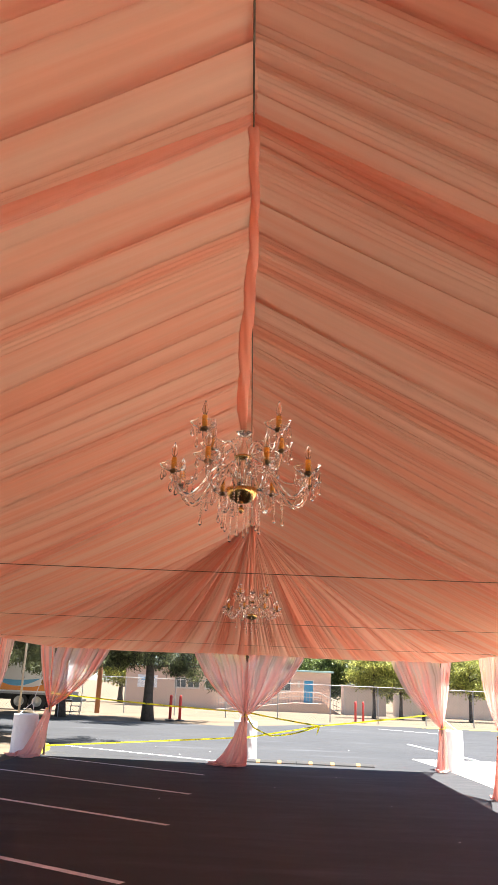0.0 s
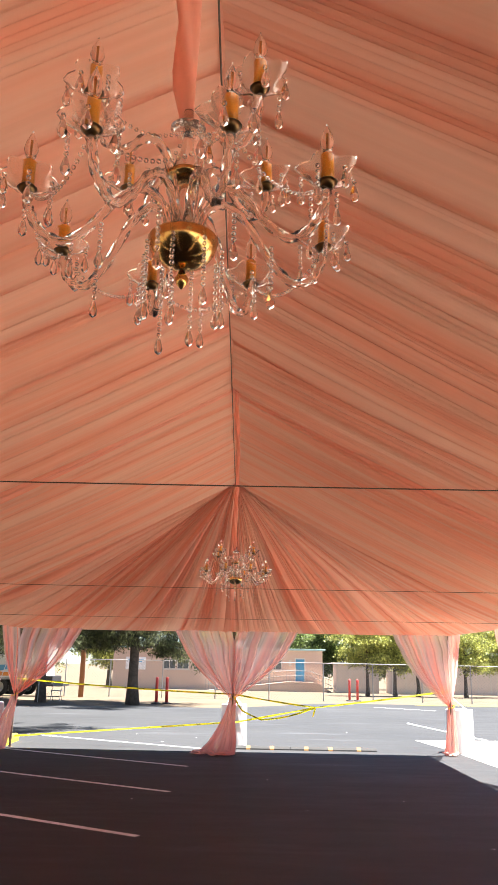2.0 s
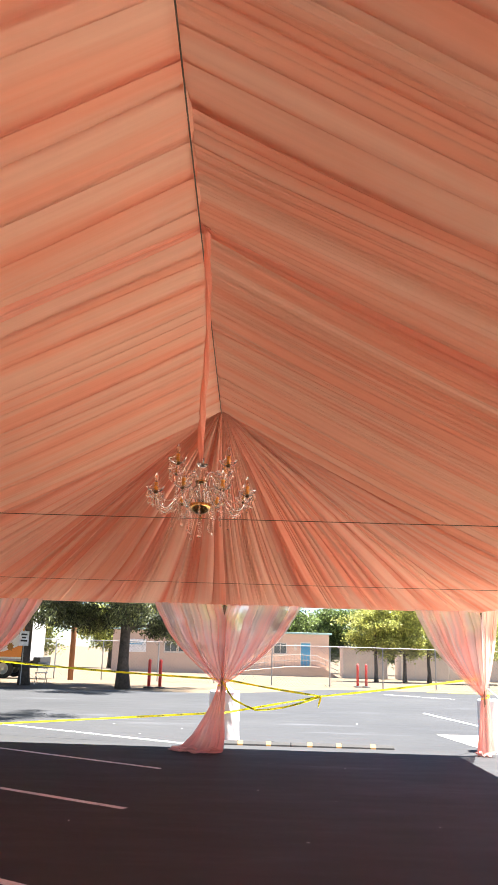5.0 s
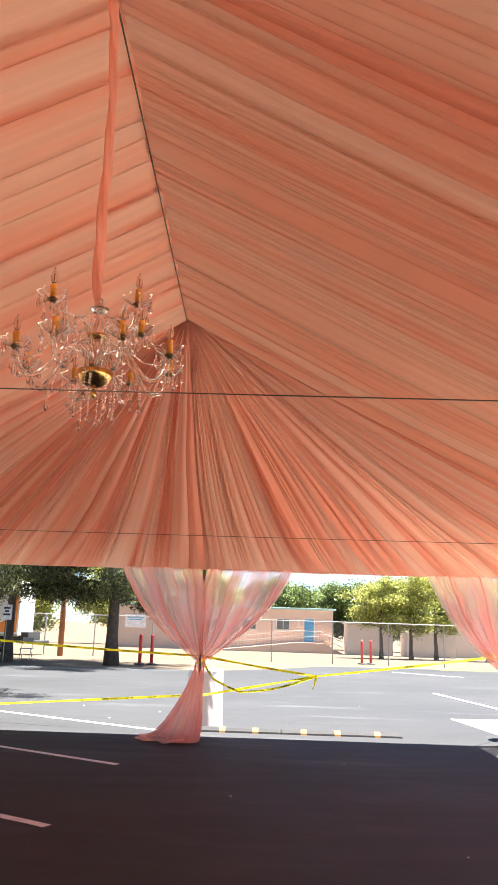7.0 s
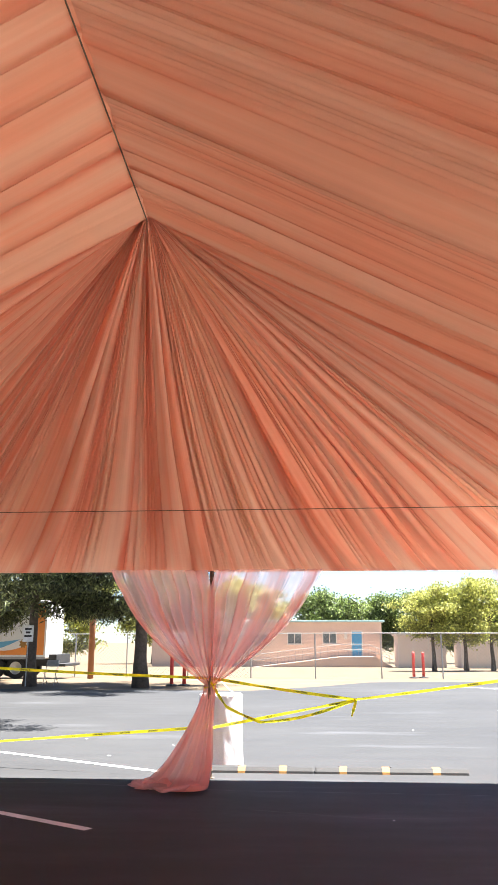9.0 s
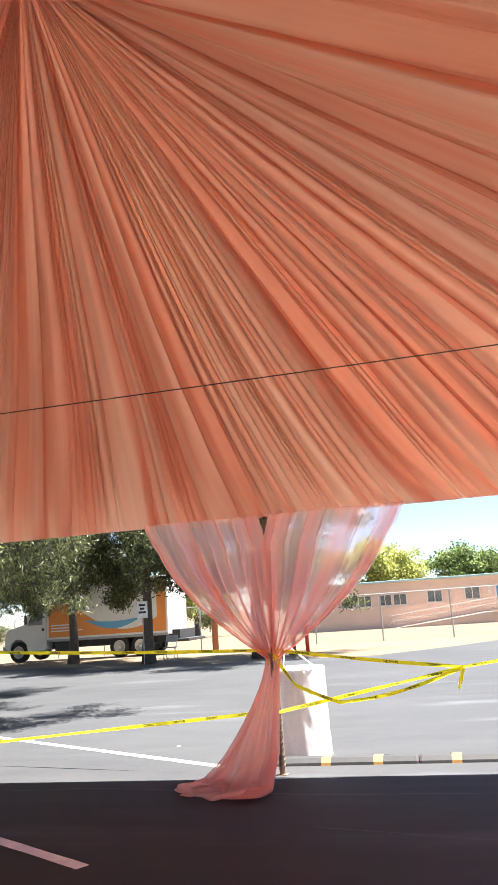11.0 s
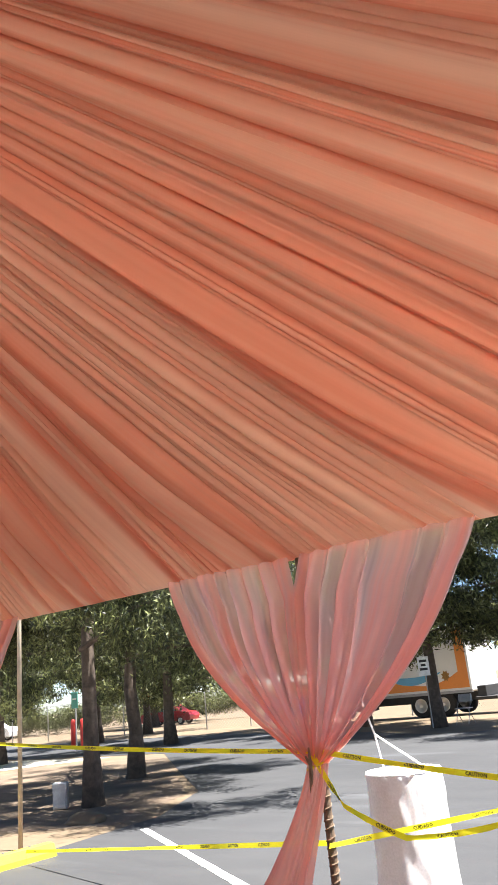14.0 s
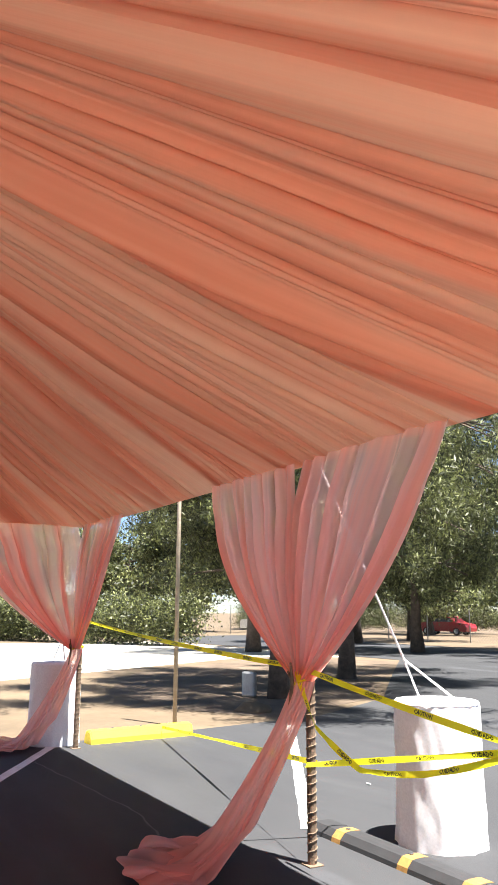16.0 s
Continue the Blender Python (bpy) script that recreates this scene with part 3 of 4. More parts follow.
def smooth_line(pts, n):
    """A rounded line through points."""
    out = []
    P = [pts[0], *pts, pts[-1]]
    for i in range(1, len(P) - 2):
        for k in range(n):
            t = k / n
            out.append(tuple(0.5 * (2 * b + (c - a) * t + (2 * a - 5 * b + 4 * c - d) * t * t + (3 * b - a - 3 * c + d) * t ** 3)
                             for a, b, c, d in zip(P[i - 1], P[i], P[i + 1], P[i + 2])))
    return out + [tuple(pts[-1])]


LOWER_ARM = [(0.03, 0.03), (0.05, 0.1), (0.095, 0.13), (0.15, 0.095), (0.205, 0.015), (0.26, -0.035), (0.31, -0.02), (0.337, 0.025), (0.345, 0.07)]
UPPER_ARM = [(0.02, 0.05), (0.04, 0.17), (0.075, 0.235), (0.12, 0.225), (0.165, 0.175), (0.21, 0.17), (0.242, 0.21), (0.25, 0.27)]


def chandelier_arm(parent, ang, way):
    ca, sa = math.cos(ang), math.sin(ang)
    pts = [(r * ca, r * sa, z) for r, z in smooth_line(way, 9)]
    arm = part("arm", tube(pts, 0.0095, 10, True, 0.3, 0.26, 3), M_GLASS, parent, "twisted clear glass arm", True)
    ex, ey, ez = pts[-1]
    n = 20
    vs, fs = [], []
    for j, (r, z) in enumerate([(0.012, 0.0), (0.03, 0.004), (0.046, 0.016), (0.058, 0.034)]):
        for k in range(n):
            th = 2 * math.pi * k / n
            rr = r * (1 + 0.2 * (j > 1) * math.sin(th * 5))
            vs.append((ex + rr * math.cos(th), ey + rr * math.sin(th), ez + z))
    for j in range(3):
        for k in range(n):
            k2 = (k + 1) % n
            fs.append((j * n + k, j * n + k2, (j + 1) * n + k2, (j + 1) * n + k))
    inner_vs = [(x, y, z + 0.004) for x, y, z in vs]
    part("drip_cup", merged((vs, fs), (inner_vs, [f[::-1] for f in fs])), M_GLASS, arm, "scalloped glass drip cup", True)
    part("collar", lathe([(0.010, -0.010), (0.016, -0.004), (0.021, 0.005), (0.015, 0.010), (0.012, 0.014)], 12, (ex, ey, ez)), M_BRONZE, arm, "dark brass collar", True)
    part("candle_sleeve", lathe([(0.0135, 0.010), (0.0138, 0.03), (0.0136, 0.068), (0.010, 0.071)], 12, (ex, ey, ez)), M_AMBER, arm, "amber candle sleeve", True)
    part("bulb", lathe([(0.006, 0.070), (0.012, 0.084), (0.0155, 0.099), (0.012, 0.118), (0.004, 0.136), (0.001, 0.146)], 10, (ex, ey, ez)), M_GLASS, arm, "clear unlit flame bulb", True)
    part("filament", tube([(ex, ey, ez + 0.073), (ex, ey, ez + 0.118)], 0.0018, 5), M_GOLD, arm)
    for k in range(6):
        th = ang + math.pi / 6 + k * math.pi / 3
        part("bead_drop", drop_string((ex + 0.056 * math.cos(th), ey + 0.056 * math.sin(th), ez + 0.022), 1 + (k * 2) % 5), M_GLASS, arm)
    return pts[-1]


def swag(a, b, sag, n):
    out = []
    for k in range(n + 1):
        t = k / n
        out.append(ball(0.0055, (a[0] + (b[0] - a[0]) * t, a[1] + (b[1] - a[1]) * t, a[2] + (b[2] - a[2]) * t - sag * 4 * t * (1 - t)), 1))
    return merged(*out)


def chandelier(x, y, z, turn, fat, size, hook):
    ob = empty("chandelier", (x, y, z), "crystal chandelier with twisted glass arms and amber candles", "chandelier", "chandeliers")
    ob.rotation_euler = (0, 0, turn)
    ob.scale = (size, size, size)
    part("bowl", lathe([(0.004, -0.05), (0.03, -0.045), (0.058, -0.028), (0.074, -0.004), (0.08, 0.018), (0.076, 0.024), (0.05, 0.018)], 24), M_GOLD, ob, "polished dark gold bowl", True)
    part("finial", lathe([(0.002, -0.1), (0.012, -0.088), (0.016, -0.076), (0.01, -0.066), (0.006, -0.055)], 12), M_GOLD, ob, "", True)
    part("stem", lathe([(0.012, 0.02), (0.03, 0.06), (0.02, 0.12), (0.014, 0.16), (0.034, 0.2), (0.016, 0.25), (0.012, 0.3), (0.012, 0.36)], 14), M_GLASS, ob, "clear glass column", True)
    part("hub", lathe([(0.012, 0.17), (0.04, 0.178), (0.042, 0.19), (0.012, 0.2)], 16), M_GOLD, ob, "brass hub", True)
    part("crown", lathe([(0.01, 0.29), (0.028, 0.295), (0.042, 0.312), (0.038, 0.314), (0.01, 0.3)], 16), M_GLASS, ob, "glass crown dish", True)
    ends = [chandelier_arm(ob, k * math.pi / 4, LOWER_ARM) for k in range(8)]
    upper = [chandelier_arm(ob, k * math.pi / 2 + math.pi / 8, UPPER_ARM) for k in range(4)]
    for k in range(8):
        part("bead_swag", swag(ends[k], ends[(k + 1) % 8], 0.07, 22), M_GLASS, ob)
    for k in range(4):
        part("bead_swag", swag((0, 0, 0.31), upper[k], 0.05, 16), M_GLASS, ob)
    for k in range(8):
        a = k * math.pi / 4 + 0.3
        part("bead_drop", drop_string((0.09 * math.cos(a), 0.09 * math.sin(a), 0.0), 9 + (k % 3) * 2), M_GLASS, ob)
        part("bead_drop", drop_string((0.2 * math.cos(a), 0.2 * math.sin(a), 0.0), 5 + (k % 2) * 3), M_GLASS, ob)
    # cloth sleeve round the chain
    n = 70
    top = (RIDGE - 0.03 - z) / size
    pts, rad = [], []
    rng = random.Random(int(y * 10))
    for k in range(n):
        t = k / (n - 1)
        pts.append((0.012 * math.sin(7 * t + y) - 0.02 * t + hook * t * math.sin(turn), 0.012 * math.cos(5 * t) + hook * t * math.cos(turn), 0.325 + (top - 0.325) * t))
        rad.append(fat * (0.75 + 0.3 * abs(math.sin(4.2 * t + y))) * (0.92 + rng.uniform(0, 0.1)) * min(1.0, 0.5 + k * 0.12))
    vs, fs = tube(pts, rad, 24, True, 0.16, 0.28, 3)
    part("sleeve", (vs, fs), M_SLEEVE, ob, "twisted coral cloth sleeve over the chain", True)
    return ob


chandelier(0.123, 3.445, 2.555, 0.33, 0.028, 0.92, 0.13)
chandelier(0.136, 10.3, 2.572, 0.5, 0.021, 0.96, -0.17)


# ---- barrels, wheel stops, tape ----
def barrel(x, y, seed, label="white cloth-covered water barrel ballast beside the tent pole"):
    ob = empty("barrel", (x, y, 0), label, "barrel", "ballast barrels")
    rng = np.random.default_rng(seed)
    nz, nt_ = 34, 72
    vs, fs = [], []
    ph = rng.uniform(0, 6.3, 8)
    for j in range(nz):
        z = 0.88 * j / (nz - 1)
        for k in range(nt_):
            th = 2 * math.pi * k / nt_
            w = 0
            for q in range(5):
                w += math.sin((5 + 4 * q) * th + ph[q] + 7 * z * (1 if q % 2 else -1)) * math.sin(9 * z * (0.6 + 0.3 * q) + ph[q])
            r = 0.280 + 0.0026 * w + 0.007 * (1 - z / 0.88) ** 4 * math.sin(11 * th + ph[5]) + 0.012 * (1 - z / 0.88) ** 3 - 0.01 * max(0, (z - 0.85) / 0.03)
            vs.append((r * math.cos(th), r * math.sin(th), z))
    for j in range(nz - 1):
        for k in range(nt_):
            k2 = (k + 1) % nt_
            fs.append((j * nt_ + k, j * nt_ + k2, (j + 1) * nt_ + k2, (j + 1) * nt_ + k))
    c = len(vs)
    vs.append((0, 0, 0.892))
    fs += [((nz - 1) * nt_ + k, (nz - 1) * nt_ + (k + 1) % nt_, c) for k in range(nt_)]
    part("cover", (vs, fs), M_WHITECLOTH, ob, "creased white cloth cover", True)
    seam = [(0.277 * math.cos(a), 0.277 * math.sin(a), 0.866) for a in np.linspace(0, 2 * math.pi, 48)]
    part("seam", tube(seam, 0.004, 5), M_WHITECLOTH, ob)
    return ob


barrel(0.02, 20.33, 1)
barrel(-5.03, 19.22, 2)
barrel(4.88, 19.95, 3)
barrel(5.3, 14.9, 4)
STRAP = "white guy strap from tent pole to barrel"


def strap(x, y, px, py):
    k = Vector((x * 0.6 + px * 0.4 - 0.08, y * 0.8 + py * 0.2, 1.14))
    ob = empty("guy_strap", (0, 0, 0), STRAP, "strap", "guy straps")
    part("strap", tube([(px, py, 2.45), tuple(k)], 0.008, 5), M_WHITECLOTH, ob)
    part("strap", tube([tuple(k), (x - 0.16, y, 0.88)], 0.008, 5), M_WHITECLOTH, ob)
    part("strap", tube([tuple(k), (x + 0.16, y + 0.05, 0.88)], 0.008, 5), M_WHITECLOTH, ob)


strap(0.02, 20.33, 0.0, Y_END + 0.06)
strap(-5.03, 19.22, -HALF, Y_END)
strap(4.88, 19.95, HALF, Y_END)


def wheel_stop(x0, x1, y, mat, label, marks=(), ang=0.0, origin=None, tall=1.0):
    ob = empty("wheel_stop", (x0, y, 0) if origin is None else (*origin, 0), label, "wheel stop", "wheel stops")
    ob.rotation_euler = (0, 0, ang)
    L = x1 - x0
    prof = [(-0.105, 0.0), (-0.098, 0.03), (-0.06, 0.075), (-0.025, 0.08), (0.025, 0.08), (0.06, 0.075), (0.098, 0.03), (0.105, 0.0)]

    def bar(a, b, grow):
        vs = [(xx, py * (1 + grow), pz * tall * (1 + grow)) for xx in (a, a + 0.02, b - 0.02, b) for py, pz in prof]
        n = len(prof)
        for i, xx in enumerate((0, 3)):
            if not grow:
                for k in range(n):
                    v = vs[xx * n + k]
                    vs[xx * n + k] = (v[0], v[1] * 0.94, v[2] * 0.9)
        fs = [(r * n + k, r * n + k + 1, (r + 1) * n + k + 1, (r + 1) * n + k) for r in range(3) for k in range(n - 1)]
        fs += [tuple(range(n))[::-1], tuple(3 * n + k for k in range(n))]
        return vs, [f[::-1] for f in fs]

    part("body", bar(0, L, 0.0), mat, ob)
    for m in marks:
        part("marking", bar(m - 0.045, m + 0.045, 0.02), M_ORANGE_MARK, ob, "faded orange reflective marking")
    for m in (0.3, L - 0.3, L / 2):
        part("bolt", lathe([(0.018, 0.076 * tall), (0.018, 0.078 * tall + 0.006), (0.01, 0.08 * tall + 0.008)], 8, (m, -0.0, 0)), M_CHASSIS, ob)
    return ob


wheel_stop(-0.61, 1.215, 19.83, M_RUBBER, "black rubber wheel stop with orange markings on asphalt", (0.30, 0.95, 1.45), tall=0.85)
wheel_stop(1.225, 3.05, 19.83, M_RUBBER, "black rubber wheel stop with orange markings on asphalt", (0.34, 0.85, 1.45), tall=0.85)
wheel_stop(0, 1.3, 0, M_YELLOW, "bright yellow painted concrete wheel stop", (), -1.5, (-4.9, 20.85), 1.8)


def tape(points, seed, sag=0.0, width=0.034, tilt=0.0, label="yellow plastic caution tape strung between tent poles", words=True):
    """A slack strip with printed words."""
    ob = empty("caution_tape", (0, 0, 0), label, "tape", "caution tapes")
    pts = []
    P = [Vector(p) for p in points]
    steps = 40
    for i in range(len(P) - 1):
        for k in range(steps + (i == len(P) - 2)):
            t = k / steps
            p = P[i].lerp(P[i + 1], t)
            p.z -= sag * 4 * t * (1 - t)
            pts.append(p)
    vs, fs = [], []
    fr = []
    for i, p in enumerate(pts):
        d = (pts[min(i + 1, len(pts) - 1)] - pts[max(i - 1, 0)]).normalized()
        side = d.cross(Vector((0, 0, 1))).normalized()
        up = side.cross(d).normalized()
        a = tilt + 0.6 * math.sin(i * 0.11 + seed) + 0.2 * math.sin(i * 0.37 + 2 * seed)
        w = (up * math.cos(a) + side * math.sin(a)) * (width / 2)
        fr.append((p, d, w * (2 / width)))
        vs += [tuple(p + w), tuple(p - w)]
        if i:
            k = 2 * i
            fs.append((k - 2, k - 1, k + 1, k))
    part("strip", (vs, fs), M_TAPE, ob, "", True)
    if not words:
        return ob
    total, acc = 0.0, [0.0]
    for i in range(1, len(pts)):
        total += (pts[i] - pts[i - 1]).length
        acc.append(total)
    s, k = 0.25, 0
    while s < total - 0.2:
        i = next(j for j, a in enumerate(acc) if a >= s)
        p, d, w = fr[i]
        cu = bpy.data.curves.new("lettering", "FONT")
        cu.body = ("CAUTION", "CUIDADO")[k % 2]
        cu.offset = 0.0012
        cu.size, cu.align_x, cu.align_y, cu.resolution_u = width * 0.85, "CENTER", "CENTER", 1
        tmp = bpy.data.objects.new("lettering", cu)
        me = bpy.data.meshes.new_from_object(tmp)
        bpy.data.objects.remove(tmp)
        # the printing faces the tent
        x_axis = d if d.cross(w).y < 0 or abs(d.x) < 0.2 else -d
        if x_axis.x < 0:
            x_axis = -x_axis
        n = x_axis.cross(w).normalized()
        me.transform(Matrix.Translation(p + n * 0.003) @ Matrix((x_axis, w.normalized(), n)).transposed().to_4x4())
        me.materials.clear()
        me.materials.append(M_INK)
        t = new("lettering", me)
        t.parent = ob
        s += 0.4
        k += 1
    return ob


tape([(0.03, Y_END - 0.08, 1.12), (-HALF, Y_END, 1.36)], 1, 0.03)
tape([(0.0, Y_END + 0.04, 0.56), (-4.8, 20.45, 0.12)], 2, 0.0, label="yellow caution tape strung low from the pole")
tape([(0.03, Y_END - 0.08, 1.12), (1.72, Y_END - 0.05, 0.885), (HALF, Y_END, 1.27)], 3, 0.012)
tape([(0.0, Y_END - 0.1, 1.1), (0.2, Y_END - 0.1, 0.8), (0.6, Y_END - 0.09, 0.63), (1.1, Y_END - 0.07, 0.69), (1.72, Y_END - 0.05, 0.88)], 4, 0.01, label="slack yellow caution tape sagging from the pole")
tape([(0.02, Y_END - 0.05, 0.56), (1.72, Y_END - 0.06, 0.88)], 5, 0.0, label="yellow caution tape rising from the pole")
tape([(1.72, Y_END - 0.05, 0.88), (1.66, Y_END - 0.1, 0.7)], 6, 0.0, label="loose hanging end of yellow caution tape")


# ---- beyond the tent ----
def post(name, x, y, h, r, mat, label, category, group=""):
    ob = empty(name, (x, y, fall(y)), label, category, group)
    part("shaft", lathe([(r, 0), (r, h - r), (r * 0.8, h - r * 0.3), (r * 0.3, h)], 12), mat, ob, "", True)
    return ob


post("thin_pole", -5.73, 21.03, 3.6, 0.028, plain("pale_wood_pole", (0.45, 0.37, 0.27), 0.7, vary=0.2, scale=8), "thin pale metal pole standing at the lot edge", "pole")
for bx, by in ((-3.64, 38.25), (-3.2, 38.3), (5.83, 46.4), (6.27, 46.5)):
    ob = post("bollard", bx, by, 1.12, 0.065, M_RED, "slim red plastic delineator post on a rubber base", "bollard", "red bollards")
    part("base", lathe([(0.22, 0), (0.2, 0.04), (0.1, 0.06)], 14), M_RUBBER, ob)


def chain_fence(points, h=1.9):
    ob = empty("chain_link_fence", (0, 0, 0), "grey chain-link fence with slim steel posts", "fence")
    for i in range(len(points) - 1):
        a, b = Vector((*points[i], 0)), Vector((*points[i + 1], 0))
        n = max(1, round((b - a).length / 2.55))
        for k in range(n + (i == len(points) - 2)):
            p = a.lerp(b, k / n)
            z = fall(p.y)
            part("post", tube([(p.x, p.y, z), (p.x, p.y, z + h)], 0.03, 8), M_STEEL, ob)
        za, zb = fall(a.y), fall(b.y)
        part("top_rail", tube([(a.x, a.y, za + h), (b.x, b.y, zb + h)], 0.02, 6), M_STEEL, ob)
        wires = []
        L = (b - a).length
        step = 0.16
        d = (b - a).normalized()
        k = -h
        while k < L:
            for sgn in (1, -1):
                s0, s1 = (k, k + h) if sgn > 0 else (k + h, k)
                f = lambda s: a + d * s
                ss, se = s0, s1
                dz = se - ss
                tt = sorted([(0.0 - ss) / dz, (L - ss) / dz])
                t0, t1 = max(0.0, tt[0]), min(1.0, tt[1])
                if t1 > t0:
                    p, q = f(ss + dz * t0), f(ss + dz * t1)
                    wires.append(tube([(p.x, p.y, fall(p.y) + h * t0), (q.x, q.y, fall(q.y) + h * t1)], 0.0035, 3, False))
            k += step
        tagged(part("mesh", merged(*wires), M_RAIL, ob, "diamond wire mesh"), kind="stuff")
    return ob


for bx, by in ((-29.2, 35.9), (-25.4, 37.4), (-24.9, 37.5)):
    post("bollard", bx, by, 1.15, 0.11, M_RED, "red painted steel bollard beside the path", "bollard", "red bollards")


def street_sign(x, y, h):
    ob = empty("street_sign", (x, y, fall(y)), "small teal sign on a slim steel post", "sign")
    part("post", tube([(0, 0, 0), (0, 0, h)], 0.03, 8), M_STEEL, ob)
    plate = part("plate", box_bm(-0.2, -0.05, h - 0.62, 0.2, -0.032, h, bevel=0.006), M_TEAL, ob, "teal green sign plate")
    part("lettering_bar", box_bm(-0.12, -0.058, h - 0.3, 0.12, -0.052, h - 0.24), M_LINE, plate)


M_TEAL = plain("teal_sign_paint", (0.12, 0.42, 0.34), 0.5, vary=0.08)
street_sign(-23.2, 35.8, 2.2)
chain_fence([(-60, 37.0), (-24, 47.5), (-7, 46.0), (4.3, 45.0), (25, 45.6)])


def building():
    y, x0, x1, z0, zt = 80.0, -12.4, 7.5, -0.72, 3.05
    ob = empty("school_building", ((x0 + x1) / 2, y, z0), "low peach stucco portable building with teal roof edge", "building")
    ox = (x0 + x1) / 2
    holes = [(-7.63, -6.45, 1.15, 2.1), (-6.35, -5.18, 1.15, 2.1), (-4.65, -3.5, 1.15, 2.1), (-3.4, -2.25, 1.15, 2.1), (-0.61, 0.65, 1.2, 2.2), (2.42, 3.66, 1.25, 2.25), (4.9, 5.84, 0.23, 2.3)]
    xs = sorted({x0, x1, *[h[0] for h in holes], *[h[1] for h in holes]})
    bm = bmesh.new()
    for a, b in zip(xs, xs[1:]):
        h = next((h for h in holes if abs(h[0] - a) < 1e-6 and abs(h[1] - b) < 1e-6), None)
        if h:
            if h[2] > 0.2:
                box(bm, a - ox, 0, 0, b - ox, 0.2, h[2] - z0)
            box(bm, a - ox, 0, h[3] - z0, b - ox, 0.2, zt - z0)
        else:
            box(bm, a - ox, 0, 0, b - ox, 0.2, zt - z0)
    box(bm, x0 - ox, 8.8, 0, x1 - ox, 9.0, zt - z0)
    box(bm, x0 - ox, 0.2, 0, x0 - ox + 0.2, 8.8, zt - z0)
    box(bm, x1 - ox - 0.2, 0.2, 0, x1 - ox, 8.8, zt - z0)
    part("wall", bm, M_STUCCO, ob)
    part("roof", box_bm(x0 - ox - 0.25, -0.3, zt - z0, x1 - ox + 0.25, 9.3, zt - z0 + 0.16, bevel=0.02), M_TRIM, ob, "flat roof with teal fascia")
    for a, b, c, d in holes[:-1]:
        w = part("window", box_bm(a - ox, 0.1, c - z0, b - ox, 0.12, d - z0), M_WINDOW, ob, "dim window with pale frame")
        fr = bmesh.new()
        for q in ((a, c, a + 0.07, d), (b - 0.07, c, b, d), (a, c, b, c + 0.07), (a, d - 0.07, b, d), ((a + b) / 2 - 0.025, c, (a + b) / 2 + 0.025, d)):
            box(fr, q[0] - ox, -0.03, q[1] - z0, q[2] - ox, 0.1, q[3] - z0)
        part("window_frame", fr, M_FRAME, w)
        part("sill", box_bm(a - ox - 0.06, -0.08, c - z0 - 0.08, b - ox + 0.06, 0.0, c - z0), M_FRAME, w)
    a, b, c, d = holes[-1]
    dr = part("door", box_bm(a - ox + 0.05, 0.05, c - z0, b - ox - 0.05, 0.1, d - z0 - 0.05), M_DOOR, ob, "bright blue door")
    fr = bmesh.new()
    for q in ((a - 0.04, c, a + 0.05, d), (b - 0.05, c, b + 0.04, d), (a, d - 0.05, b, d + 0.06)):
        box(fr, q[0] - ox, -0.02, q[1] - z0, q[2] - ox, 0.12, q[3] - z0)
    part("door_frame", fr, M_FRAME, dr)
    part("handle", box_bm(a - ox + 0.14, -0.03, 1.0 + c - z0, a - ox + 0.2, 0.05, 1.12 + c - z0, bevel=0.01), M_STEEL, dr)
    # ramp and its railings
    bm = bmesh.new()
    for px, pz in ((0, 0),):
        vs = [bm.verts.new(v) for v in ((-3.5 - ox, -1.7, 0), (8.3 - ox, -1.7, 0), (8.3 - ox, -0.01, 0), (-3.5 - ox, -0.01, 0),
                                        (-3.5 - ox, -1.7, 0.05), (4.0 - ox, -1.7, 0.93), (6.6 - ox, -1.7, 0.93), (8.3 - ox, -1.7, 0.05),
                                        (-3.5 - ox, -0.01, 0.05), (4.0 - ox, -0.01, 0.93), (6.6 - ox, -0.01, 0.93), (8.3 - ox, -0.01, 0.05))]
        for f in ((0, 1, 7, 6, 5, 4), (3, 8, 9, 10, 11, 2), (4, 5, 9, 8), (5, 6, 10, 9), (6, 7, 11, 10), (0, 4, 8, 3), (1, 2, 11, 7)):
            bm.faces.new([vs[i] for i in f])
    part("ramp", bm, M_STUCCO, ob, "peach ramp up to the door")
    rail = []
    line = [(-3.5, 0.05), (4.0, 0.93), (4.8, 0.93), (6.2, 0.93), (8.2, 0.1)]
    for (xa, za), (xb, zb) in zip(line, line[1:]):
        for up in (1.0, 0.55):
            rail.append(tube([(xa - ox, -1.65, za + up), (xb - ox, -1.65, zb + up)], 0.025, 5))
        n = max(1, round((xb - xa) / 0.3))
        for k in range(n):
            t = k / n
            rail.append(tube([(xa + (xb - xa) * t - ox, -1.65, za + (zb - za) * t), (xa + (xb - xa) * t - ox, -1.65, za + (zb - za) * t + 1.0)], 0.012, 4))
    part("railing", merged(*rail), M_RAIL, ob, "grey steel ramp railing")
    sg = part("wall_sign", box_bm(-11.2 - ox, -0.05, 1.05 - z0, -9.3 - ox, -0.004, 2.2 - z0, bevel=0.01), M_LINE, ob, "white wall sign")
    for k, (w, z) in enumerate(((0.75, 1.9), (0.6, 1.72))):
        part("lettering_bar", box_bm(-10.25 - w - ox, -0.06, z - z0, -10.25 + w - ox, -0.052, z + 0.09 - z0), M_TRUCKBLUE, sg)
